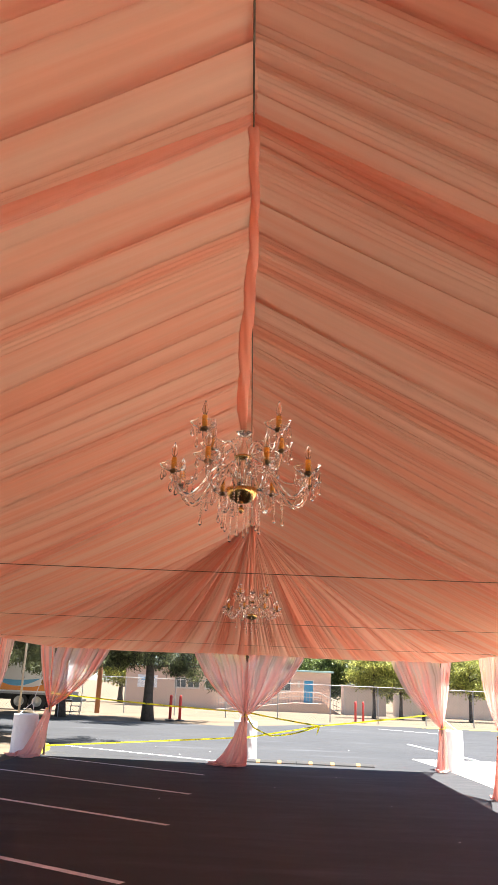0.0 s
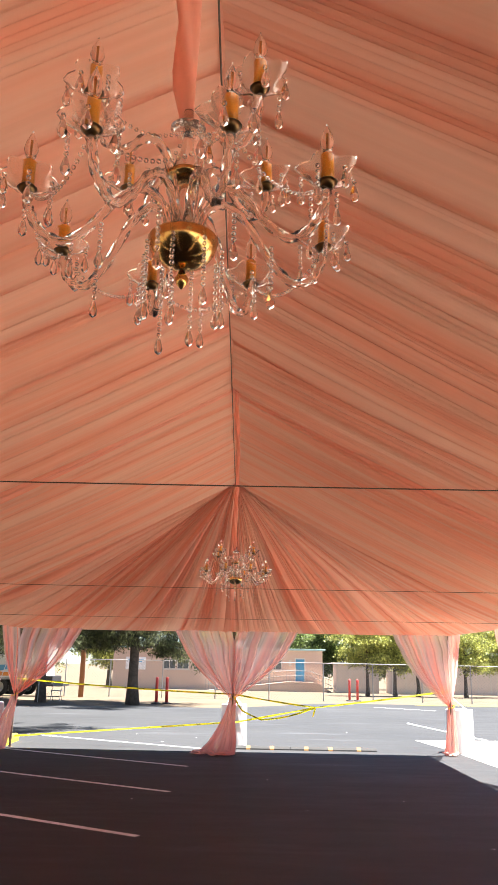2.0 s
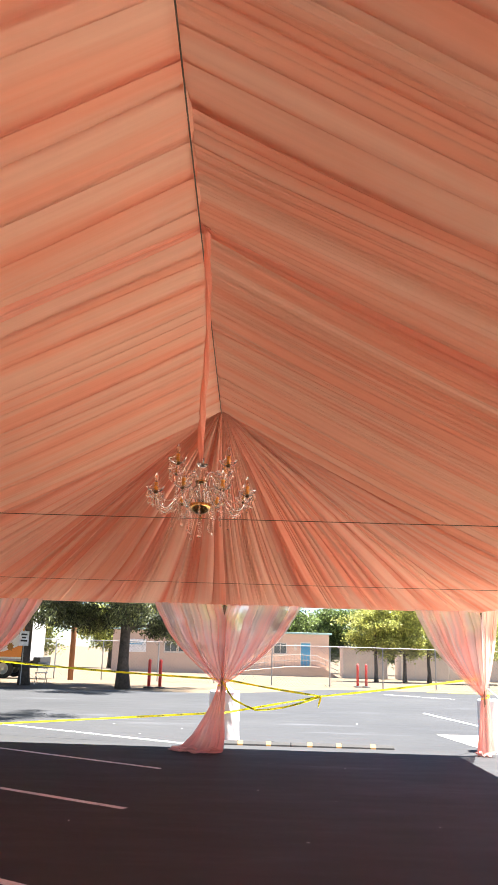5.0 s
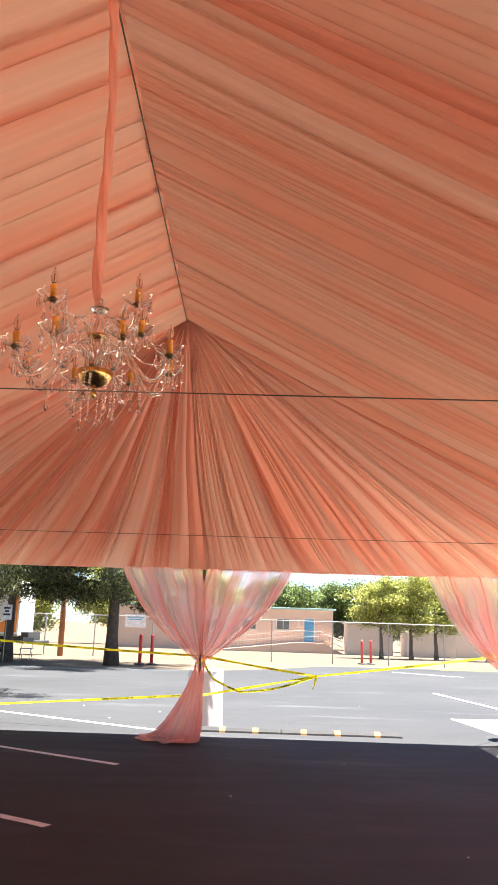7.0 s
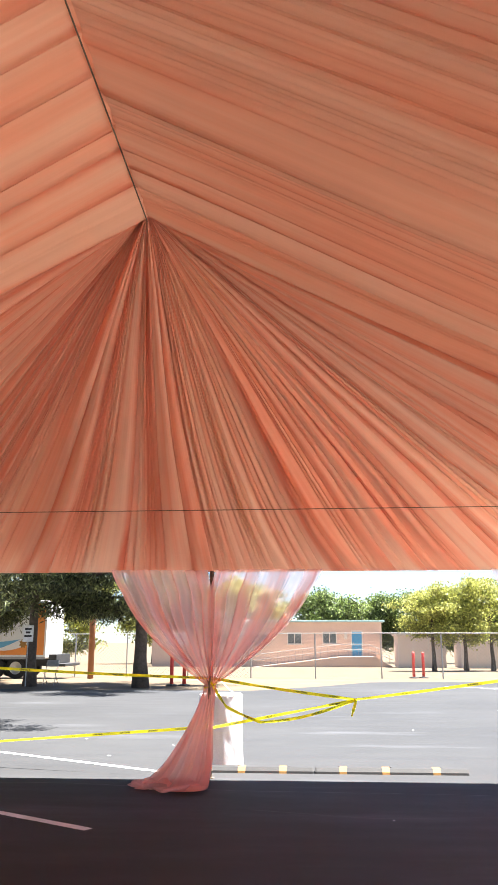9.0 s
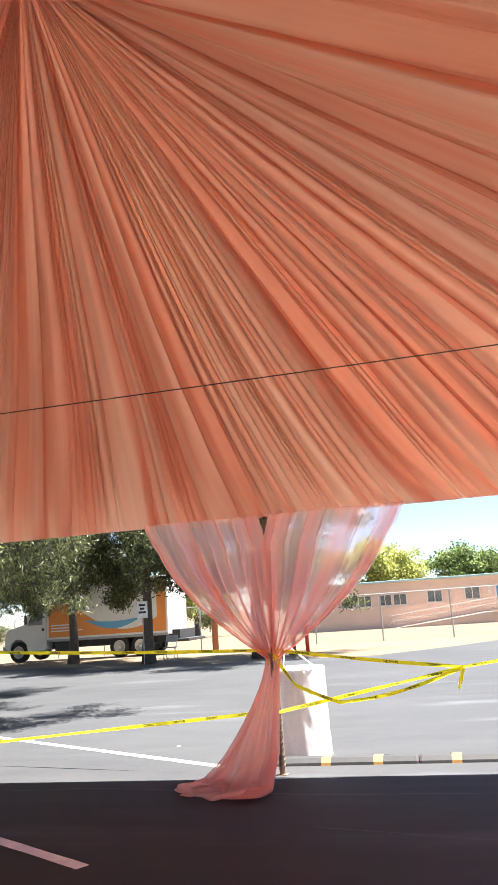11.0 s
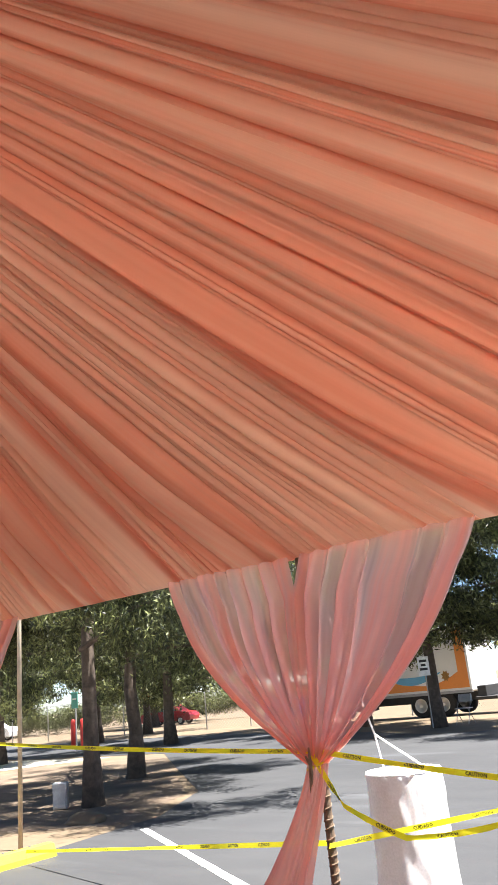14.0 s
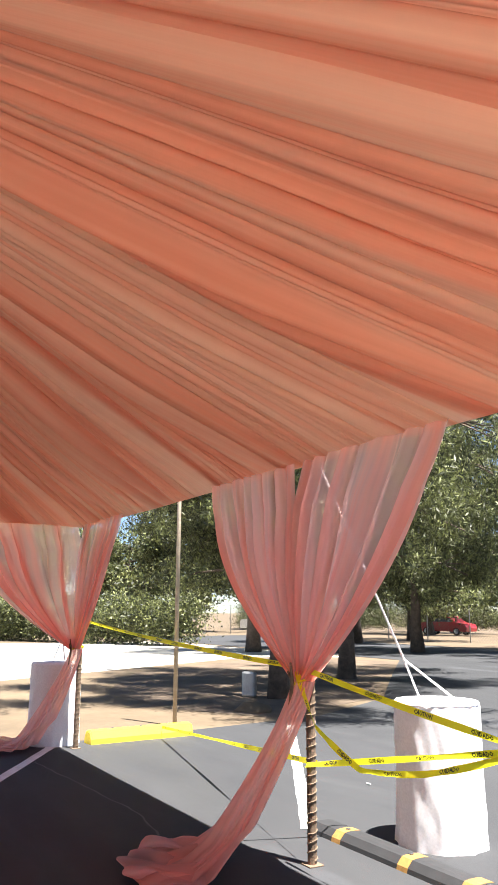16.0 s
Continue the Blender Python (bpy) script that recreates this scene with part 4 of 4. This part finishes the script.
    part("wall_box", box_bm(4.3 - ox, -0.12, 2.2 - z0 - 0.6, 4.55 - ox, 0.0, 2.2 - z0), M_FRAME, ob)


building()


M_SHED = plain("pale_shed_paint", (0.62, 0.52, 0.45), 0.85, vary=0.1, scale=1.2, bumpy=0.2)


def shed(x0, x1, y, h, label):
    z = fall(y)
    ob = empty("shed", ((x0 + x1) / 2, y, z), label, "shed")
    w = (x1 - x0) / 2
    part("wall", box_bm(-w, 0, 0, w, 3, h, bevel=0.02), M_SHED, ob)
    part("roof", box_bm(-w - 0.15, -0.2, h, w + 0.15, 3.2, h + 0.12), M_FRAME, ob)
    for k in range(int(w * 2 / 1.2)):
        part("panel_batten", box_bm(-w + 1.2 * k, -0.03, 0, -w + 1.2 * k + 0.06, 0, h), M_FRAME, ob)


shed(8.4, 12.2, 76, 2.5, "beige storage shed with panel battens")
shed(13.0, 17.0, 74, 2.6, "beige storage shed with panel battens")
shed(18, 26, 78, 2.6, "long beige storage shed beside trees")


def leaves(clumps, per, size, spread, seed, droop=0.3, narrow=0.35):
    """Many small leaf blades gathered round clump centres."""
    rng = np.random.default_rng(seed)
    C = np.repeat(np.array(clumps), per, axis=0)
    n = len(C)
    off = rng.normal(0, 1, (n, 3)) * np.array([spread, spread, spread * 0.6])
    c = C + off
    a = rng.normal(0, 1, (n, 3))
    a[:, 2] -= droop * 2
    a /= np.linalg.norm(a, axis=1)[:, None]
    b = np.cross(a, rng.normal(0, 1, (n, 3)))
    b /= np.linalg.norm(b, axis=1)[:, None]
    L = size * rng.uniform(0.6, 1.5, n)[:, None]
    W = L * narrow
    V = np.stack([c - a * L * 0.5, c + b * W * 0.5, c + a * L * 0.5, c - b * W * 0.5], 1).reshape(-1, 3)
    F = np.arange(n * 4).reshape(-1, 4)
    return V.tolist(), F.tolist()


def tree(x, y, h, crown_r, crown_low, trunk_r, leaf, n_clump, per, size, spread, seed, label, lean=(0, 0), droop=0.3, narrow=0.3):
    z = fall(y)
    ob = empty("tree", (x, y, z), label, "tree")
    rng = random.Random(seed)
    pts = [(0, 0, -0.05)]
    n = 8
    for k in range(1, n + 1):
        t = k / n
        pts.append((lean[0] * t + rng.uniform(-0.05, 0.05) * h * 0.08, lean[1] * t + rng.uniform(-0.05, 0.05) * h * 0.08, h * 0.82 * t))
    rad = [trunk_r * (1.35 if k == 0 else 1.0) * (1 - 0.8 * k / n) for k in range(n + 1)]
    part("trunk", tube(pts, rad, 12, True, 0.15, 0.06, 5), M_BARK, ob, "rough dark bark trunk", True)
    clumps = []
    nl = 16
    for k in range(nl):
        zz = crown_low + (h * 0.8 - crown_low) * (k / (nl - 1)) ** 0.9
        t = zz / (h * 0.82)
        i = min(n - 1, int(t * n))
        p0 = Vector(pts[i]).lerp(Vector(pts[i + 1]), t * n - i)
        a = k * 2.4 + rng.uniform(-0.4, 0.4)
        # widest at a third of the crown's height
        s = (zz - crown_low) / (h - crown_low)
        reach = crown_r * (0.75 + 0.6 * s if s < 0.4 else 1.15 - 0.9 * (s - 0.4)) * rng.uniform(0.75, 1.1)
        up = rng.uniform(0.1, 0.5) * reach
        lp = []
        for q in range(6):
            u = q / 5
            lp.append(p0 + Vector((math.cos(a) * reach * u, math.sin(a) * reach * u, up * u - droop * reach * u * u * 0.9)) + Vector((rng.uniform(-0.1, 0.1), rng.uniform(-0.1, 0.1), 0)))
        limbs = [tube([tuple(v) for v in lp], [max(0.012, trunk_r * 0.34 * (1 - 0.85 * q / 5)) for q in range(6)], 6)]
        m = max(3, n_clump // nl)
        for q in range(m):
            u = rng.uniform(0.25, 1.05)
            j = min(4, int(u * 5))
            c = lp[j].lerp(lp[j + 1], u * 5 - j) + Vector((rng.gauss(0, 0.22), rng.gauss(0, 0.22), rng.gauss(0, 0.16))) * crown_r * 0.5
            clumps.append((c.x, c.y, max(crown_low * rng.uniform(0.72, 0.95), c.z)))
            if q % 3 == 0:
                limbs.append(tube([tuple(lp[j]), (c.x, c.y, c.z)], [0.015, 0.005], 4))
        part("limb", merged(*limbs), M_BARK, ob)
    tagged(part("crown", leaves(clumps, per, size, spread, seed, droop, narrow), leaf, ob, "dense uneven foliage"), kind="stuff")
    return ob


EV = "evergreen shade tree with drooping feathery dark foliage"
for k, (tx, ty, th, cr, low, tr) in enumerate((
        (-7.92, 23.95, 8.5, 4.3, 2.5, 0.15), (-10.65, 27.4, 9.0, 4.4, 2.5, 0.17), (-8.58, 37.8, 8.5, 3.7, 2.7, 0.2), (-4.55, 37.3, 9.5, 3.7, 2.2, 0.24),
        (-16.9, 41.2, 9.0, 3.9, 2.7, 0.2), (-12.6, 40.2, 8.5, 3.6, 2.9, 0.18), (-19.0, 36.8, 8.5, 3.8, 2.0, 0.22), (-30.0, 46.0, 9.5, 4.4, 2.0, 0.22),
        (-22.0, 31.5, 9.0, 4.0, 2.0, 0.24), (-27.0, 40.0, 10.0, 4.4, 2.0, 0.25))):
    far = ty > 36 or tx < -20
    tree(tx, ty, th, cr, low, tr, M_LEAF_A, 256 if far else 480, 250 if far else 340, 0.16 if far else 0.11, 0.24 if far else 0.19, 1 + k, EV, droop=0.42, narrow=0.24 if far else 0.2)
YG = "street tree with thin yellow-green foliage behind the fence"
for k, (tx, ty, th) in enumerate(((9.1, 62.0, 5.8), (11.2, 62.5, 6.2), (13.2, 64.0, 6.5), (16.5, 63.0, 6.0), (20.0, 66.0, 6.5))):
    tree(tx, ty, th * 1.0, 2.3, 1.8, 0.14, M_LEAF_B, 128, 130, 0.14, 0.27, 20 + k, YG, droop=0.1, narrow=0.5)
BG = "large green tree standing behind the low building"
for k, (tx, ty, th, r) in enumerate(((-6, 101, 10.5, 5.5), (3.5, 103, 9.0, 4.5), (10.0, 112, 10.5, 4.5), (-16, 100, 11, 6), (17, 110, 11.5, 5.5), (26, 105, 12, 6), (-26, 96, 12, 6.5), (-38, 90, 12, 7), (36, 100, 12, 6.5), (-44, 60, 11, 6), (-50, 42, 11, 6), (-56, 30, 11, 6), (-60, 16, 11, 6), (-68, 44, 12, 7), (-74, 26, 12, 7), (-62, 58, 12, 7), (-54, 72, 12, 7), (-66, 34, 12, 7))):
    tree(tx, ty, th * (0.92 if -30 < tx < 8 else 0.78), r * 0.85, 1.8, 0.3, M_LEAF_A if tx < -40 else M_LEAF_C if k % 3 else M_LEAF_B, 144, 190, 0.25, 0.55, 40 + k, BG, droop=0.05, narrow=0.6)


# ---- truck ----
def wheel(name, parent, x, y, r, w):
    sides = 28
    prof = [(r * 0.6, -w / 2), (r * 0.9, -w / 2), (r, -w / 2 + 0.03), (r, w / 2 - 0.03), (r * 0.9, w / 2), (r * 0.6, w / 2)]
    vs, fs = lathe(prof, sides)
    vs = [(x + vx, y + vz, r + vy) for vx, vy, vz in vs]
    ob = part(name, (vs, fs), M_TYRE, parent, "black tyre on white steel rim", True)
    vs, fs = lathe([(r * 0.6, -w / 2 - 0.004), (r * 0.55, -w / 2 - 0.01), (r * 0.42, -w / 2 + 0.05), (r * 0.16, -w / 2 + 0.03), (r * 0.14, -w / 2 - 0.04), (r * 0.05, -w / 2 - 0.05)], 20)
    part("rim", ([(x + vx, y + vz, r + vy) for vx, vy, vz in vs], fs), M_TRUCKWHITE, ob, "", True)
    return ob


def truck():
    ob = empty("box_truck", (-13.65, 43.5, fall(44)), "white box truck with orange and blue side panel", "truck")
    X = lambda v: (v + 13.5) * 0.86
    box_ob = part("cargo_box", box_bm(X(-15.65), 0, 0.86, X(-9.2), 2.4, 3.25, bevel=0.02), M_TRUCKWHITE, ob, "white cargo box")
    # side graphic: orange field, white sweep, blue swoosh
    def panel(name, pts, mat, off, label):
        bm = bmesh.new()
        bm.faces.new([bm.verts.new((X(px), -off, pz)) for px, pz in pts])
        part(name, bm, mat, box_ob, label)
    arc = [(-14.75 + 5.0 * k / 16, 2.9 - 1.75 * math.sin(math.pi * (0.08 + 0.62 * k / 16)) ** 1.3) for k in range(17)]
    low = [(-15.55, 0.98), (-9.3, 0.98)]
    panel("graphic", [low[0], low[1], (-9.3, 3.15), (-9.75, 3.1)] + arc[::-1] + [(-15.55, 3.1)], M_TRUCKORANGE, 0.006, "orange painted field")
    sw = [(-13.6 + 3.1 * k / 14, 1.62 - 0.42 * math.sin(math.pi * k / 14)) for k in range(15)]
    sw2 = [(-13.6 + 3.1 * k / 14, 1.62 - 0.12 * math.sin(math.pi * k / 14)) for k in range(15)]
    panel("graphic", sw + sw2[::-1], M_TRUCKBLUE, 0.014, "blue swoosh")
    for k, (ln, z) in enumerate(((1.3, 1.45), (1.0, 1.33), (1.7, 1.21))):
        panel("lettering_bar", [(-15.4, z), (-15.4 + ln, z), (-15.4 + ln, z + 0.05), (-15.4, z + 0.05)], M_TRUCKWHITE, 0.014, "white bar of unreadable lettering")
    star = []
    for k in range(16):
        r = 0.22 if k % 2 else 0.14
        star.append((-10.35 + r * math.cos(k * math.pi / 8), 1.45 + r * math.sin(k * math.pi / 8)))
    panel("emblem", star, M_ORANGE_MARK, 0.014, "pale round emblem")
    part("bottom_rail", box_bm(X(-15.65), -0.03, 0.8, X(-9.2), 0.04, 0.9), M_STEEL, ob)
    part("chassis", box_bm(X(-17.6), 0.7, 0.5, X(-9.0), 1.7, 0.8, bevel=0.02), M_CHASSIS, ob, "dark steel chassis frame")
    part("side_tank", box_bm(X(-15.3), 0.1, 0.38, X(-14.3), 0.6, 0.78, bevel=0.06), M_CHASSIS, ob)
    part("rear_step", box_bm(X(-9.2), 0.1, 0.5, X(-8.2), 2.3, 0.62, bevel=0.02), M_CHASSIS, ob, "dark folding lift gate step")
    part("lift_gate", box_bm(X(-9.1), 0.2, 0.62, X(-8.7), 2.2, 1.0, bevel=0.02), M_CHASSIS, ob)
    # cab with hood
    bm = bmesh.new()
    prof = [(-15.75, 0.55), (-15.75, 2.3), (-16.0, 2.42), (-16.55, 2.38), (-16.95, 1.6), (-17.85, 1.42), (-18.05, 1.2), (-18.08, 0.6), (-17.75, 0.52), (-17.72, 0.8), (-17.45, 0.98), (-17.1, 0.95), (-16.85, 0.75), (-16.82, 0.45), (-15.9, 0.45)]
    fr = [bm.verts.new((X(px), 0.1, pz)) for px, pz in prof]
    bk = [bm.verts.new((X(px), 2.3, pz)) for px, pz in prof]
    bm.faces.new(fr)
    bm.faces.new(bk[::-1])
    for k in range(len(prof)):
        k2 = (k + 1) % len(prof)
        bm.faces.new((fr[k], bk[k], bk[k2], fr[k2]))
    bmesh.ops.recalc_face_normals(bm, faces=bm.faces[:])
    cab = part("cab", bm, M_TRUCKWHITE, ob, "white cab with sloping hood")
    bm = bmesh.new()
    bm.faces.new([bm.verts.new((X(px), 0.09, pz)) for px, pz in ((-15.95, 1.55), (-15.95, 2.15), (-16.45, 2.15), (-16.8, 1.55))])
    part("side_window", bm, M_WINDOW, cab, "dark side window")
    bm = bmesh.new()
    bm.faces.new([bm.verts.new(v) for v in ((X(-16.6), 0.2, 2.3), (X(-16.98), 0.2, 1.62), (X(-16.98), 2.2, 1.62), (X(-16.6), 2.2, 2.3))])
    part("windscreen", bm, M_WINDOW, cab, "dark windscreen")
    part("mirror", box_bm(X(-16.85), -0.12, 1.6, X(-16.75), 0.02, 2.0, bevel=0.02), M_CHASSIS, cab)
    part("door_handle", box_bm(X(-15.98), 0.06, 1.28, X(-15.86), 0.1, 1.4, bevel=0.01), M_CHASSIS, cab)
    part("step", box_bm(X(-16.7), 0.02, 0.32, X(-15.9), 0.3, 0.46, bevel=0.02), M_CHASSIS, cab)
    part("bumper", box_bm(X(-18.2), 0.1, 0.4, X(-17.95), 2.3, 0.7, bevel=0.04), M_STEEL, cab)
    for wx, wy in ((-17.28, 0.22), (-17.28, 2.1), (-11.8, 0.22), (-11.8, 2.1), (-10.7, 0.22), (-10.7, 2.1)):
        wheel("wheel", ob, X(wx), wy, 0.44, 0.28)


truck()


def bins():
    for k, bx in enumerate((-25.4, -24.5, -23.7)):
        ob = empty("recycling_bin", (bx, 51.2, fall(51.2)), "blue plastic wheeled recycling bin with lid", "bin", "recycling bins")
        part("body", box_bm(-0.36, -0.36, 0.08, 0.36, 0.36, 1.05, bevel=0.05), M_BLUEBIN, ob)
        part("lid", box_bm(-0.39, -0.42, 1.05, 0.39, 0.38, 1.13, bevel=0.03), M_BLUEBIN, ob)


bins()


def parked_car(x, y, ang, mat, label):
    ob = empty("parked_car", (x, y, fall(y)), label, "car")
    ob.rotation_euler = (0, 0, ang)
    bm = bmesh.new()
    prof = [(-2.2, 0.3), (-2.25, 0.75), (-2.1, 0.95), (-1.3, 1.02), (-0.75, 1.45), (0.7, 1.48), (1.35, 1.0), (2.1, 0.88), (2.25, 0.6), (2.2, 0.3)]
    fr = [bm.verts.new((px, -0.85 + 0.12 * (pz > 1.2), pz)) for px, pz in prof]
    bk = [bm.verts.new((px, 0.85 - 0.12 * (pz > 1.2), pz)) for px, pz in prof]
    bm.faces.new(fr)
    bm.faces.new(bk[::-1])
    for k in range(len(prof)):
        bm.faces.new((fr[k], bk[k], bk[(k + 1) % len(prof)], fr[(k + 1) % len(prof)]))
    bmesh.ops.recalc_face_normals(bm, faces=bm.faces[:])
    body = part("body", bm, mat, ob)
    for sy in (-0.86, 0.86):
        bm = bmesh.new()
        yy = sy * 0.93
        bm.faces.new([bm.verts.new(v) for v in ((-1.1, sy * 1.0, 1.05), (-0.7, yy * 0.97, 1.38), (0.62, yy * 0.97, 1.4), (1.15, sy * 1.0, 1.05))])
        part("side_window", bm, M_WINDOW, body)
    for wx in (-1.35, 1.35):
        for wy in (-0.75, 0.75):
            wheel("wheel", ob, wx, wy, 0.32, 0.2)


parked_car(-45.0, 62.6, 0.3, M_CARRED, "dark red parked car beyond the trees")
parked_car(-50.0, 49.0, 0.5, M_TRUCKWHITE, "pale parked car beyond the trees")


def sign(x, y):
    ob = empty("parking_sign", (x, y, fall(y)), "small white no parking sign on a trunk-side post", "sign")
    part("post", tube([(0, 0, 0), (0, 0, 2.1)], 0.02, 6), M_STEEL, ob)
    part("plate", box_bm(-0.19, -0.035, 1.5, 0.19, -0.022, 2.06, bevel=0.004), M_LINE, ob)
    for k, (w, z) in enumerate(((0.12, 1.9), (0.08, 1.78), (0.13, 1.66))):
        part("lettering_bar", box_bm(-w, -0.042, z, w, -0.036, z + 0.07), M_INK, ob)


sign(-8.62, 37.45)


def folding_chair(x, y):
    ob = empty("folding_chair", (x, y, fall(y)), "grey metal folding chair standing by the truck", "chair")
    part("seat", box_bm(-0.22, -0.2, 0.43, 0.22, 0.2, 0.46, bevel=0.01), M_STEEL, ob)
    part("backrest", box_bm(-0.22, 0.2, 0.62, 0.22, 0.23, 0.85, bevel=0.01), M_STEEL, ob)
    for sx in (-0.2, 0.2):
        part("leg", tube([(sx, -0.25, 0), (sx, 0.22, 0.85)], 0.012, 6), M_STEEL, ob)
        part("leg", tube([(sx, 0.25, 0), (sx, -0.15, 0.43)], 0.012, 6), M_STEEL, ob)


folding_chair(-8.1, 38.6)


# a plain block stands for the grey slab leaning at the trunk
def leaning_slab(x, y, label):
    ob = empty("leaning_slab", (x, y, 0), label, "box")
    ob.rotation_euler = (0, 0, 0.5)
    part("body", box_bm(-0.13, -0.06, 0, 0.13, 0.06, 0.42, bevel=0.03), M_STEEL, ob)


leaning_slab(-8.3, 23.6, "small grey slab leaning at the tree foot")
post("wood_post", -8.1, 44.0, 2.9, 0.13, plain("orange_wood", (0.3, 0.13, 0.06), 0.8, vary=0.3, scale=12), "reddish brown wooden utility post", "post")


def rock(x, y, r, seed):
    ob = empty("rock", (x, y, 0), "sandy tan boulder on the dirt", "rock")
    bm = bmesh.new()
    bmesh.ops.create_icosphere(bm, subdivisions=3, radius=r)
    for v in bm.verts:
        k = 1 + 0.25 * noise.noise(v.co * 3 / r * 0.4 + Vector((seed, 0, 0)))
        v.co = Vector((v.co.x * k * 1.4, v.co.y * k, max(-0.02, v.co.z * k * 0.55)))
    part("stone", bm, M_DIRT, ob, "", True)


rock(-6.6, 22.7, 0.25, 1)


def hedge(a, b, h, seed):
    rng = random.Random(seed)
    cl = []
    for _ in range(420):
        t = rng.random()
        cl.append(((b[0] - a[0]) * t + rng.uniform(-0.7, 0.7), (b[1] - a[1]) * t + rng.uniform(-0.7, 0.7), rng.uniform(0.2, h * rng.uniform(0.75, 1.0))))
    ob = empty("hedge", (a[0], a[1], 0), "dense dark green hedge along the far edge", "hedge")
    tagged(part("foliage", leaves(cl, 260, 0.13, 0.42, seed, 0.1, 0.45), M_LEAF_A, ob), kind="stuff")


hedge((-50, 20.0), (-27, 31.5), 2.3, 3)
hedge((-60, 52.0), (-40, 80.0), 2.0, 5)


# ---- small things on the asphalt ----
def scrap(x, y, size, seed):
    rng = random.Random(seed)
    bm = bmesh.new()
    n = 7
    vs = [bm.verts.new((size * rng.uniform(0.5, 1) * math.cos(k * 2 * math.pi / n), size * rng.uniform(0.3, 0.8) * math.sin(k * 2 * math.pi / n), rng.uniform(0.002, size * 0.5))) for k in range(n)]
    c = bm.verts.new((0, 0, size * 0.35))
    for k in range(n):
        bm.faces.new((vs[k], vs[(k + 1) % n], c))
    ob = part("paper_scrap", bm, M_LINE)
    ob.location = (x, y, 0.002 + fall(y))
    tagged(ob, "small crumpled white paper scrap on the asphalt", "litter", "paper scraps")


for k, (sx, sy, sz) in enumerate(((1.05, 12.6, 0.035), (2.75, 10.6, 0.05), (0.62, 15.2, 0.03), (1.5, 14.6, 0.03), (2.4, 13.4, 0.03), (-1.2, 13.2, 0.025),
                                  (-2.4, 22.8, 0.06), (-4.4, 24.8, 0.07), (-0.9, 22.2, 0.05), (-1.6, 21.0, 0.05), (3.0, 24.5, 0.05), (1.9, 17.2, 0.03))):
    scrap(sx, sy, sz * 0.65, k)


def crack(points, w, label):
    rng = random.Random(int(points[0][0] * 10))
    vs, fs = [], []
    for i in range(len(points) - 1):
        for k in range(20):
            t = k / 20
            x, y = points[i][0] + (points[i + 1][0] - points[i][0]) * t, points[i][1] + (points[i + 1][1] - points[i][1]) * t + rng.uniform(-0.01, 0.01)
            ww = w * rng.uniform(0.4, 1.2)
            vs += [(x, y - ww, 0.003), (x, y + ww, 0.003)]
            n = len(vs)
            if n > 2:
                fs.append((n - 4, n - 2, n - 1, n - 3))
    tagged(part("crack", (vs, fs), M_INK), label, "crack", kind="structure")


crack([(-4.0, 18.75), (-1.6, 18.9), (0.4, 18.55), (2.6, 18.5), (4.2, 18.35)], 0.008, "thin dark crack in the asphalt")
crack([(0.6, 17.6), (1.7, 17.3), (3.2, 17.45)], 0.006, "thin dark crack in the asphalt")
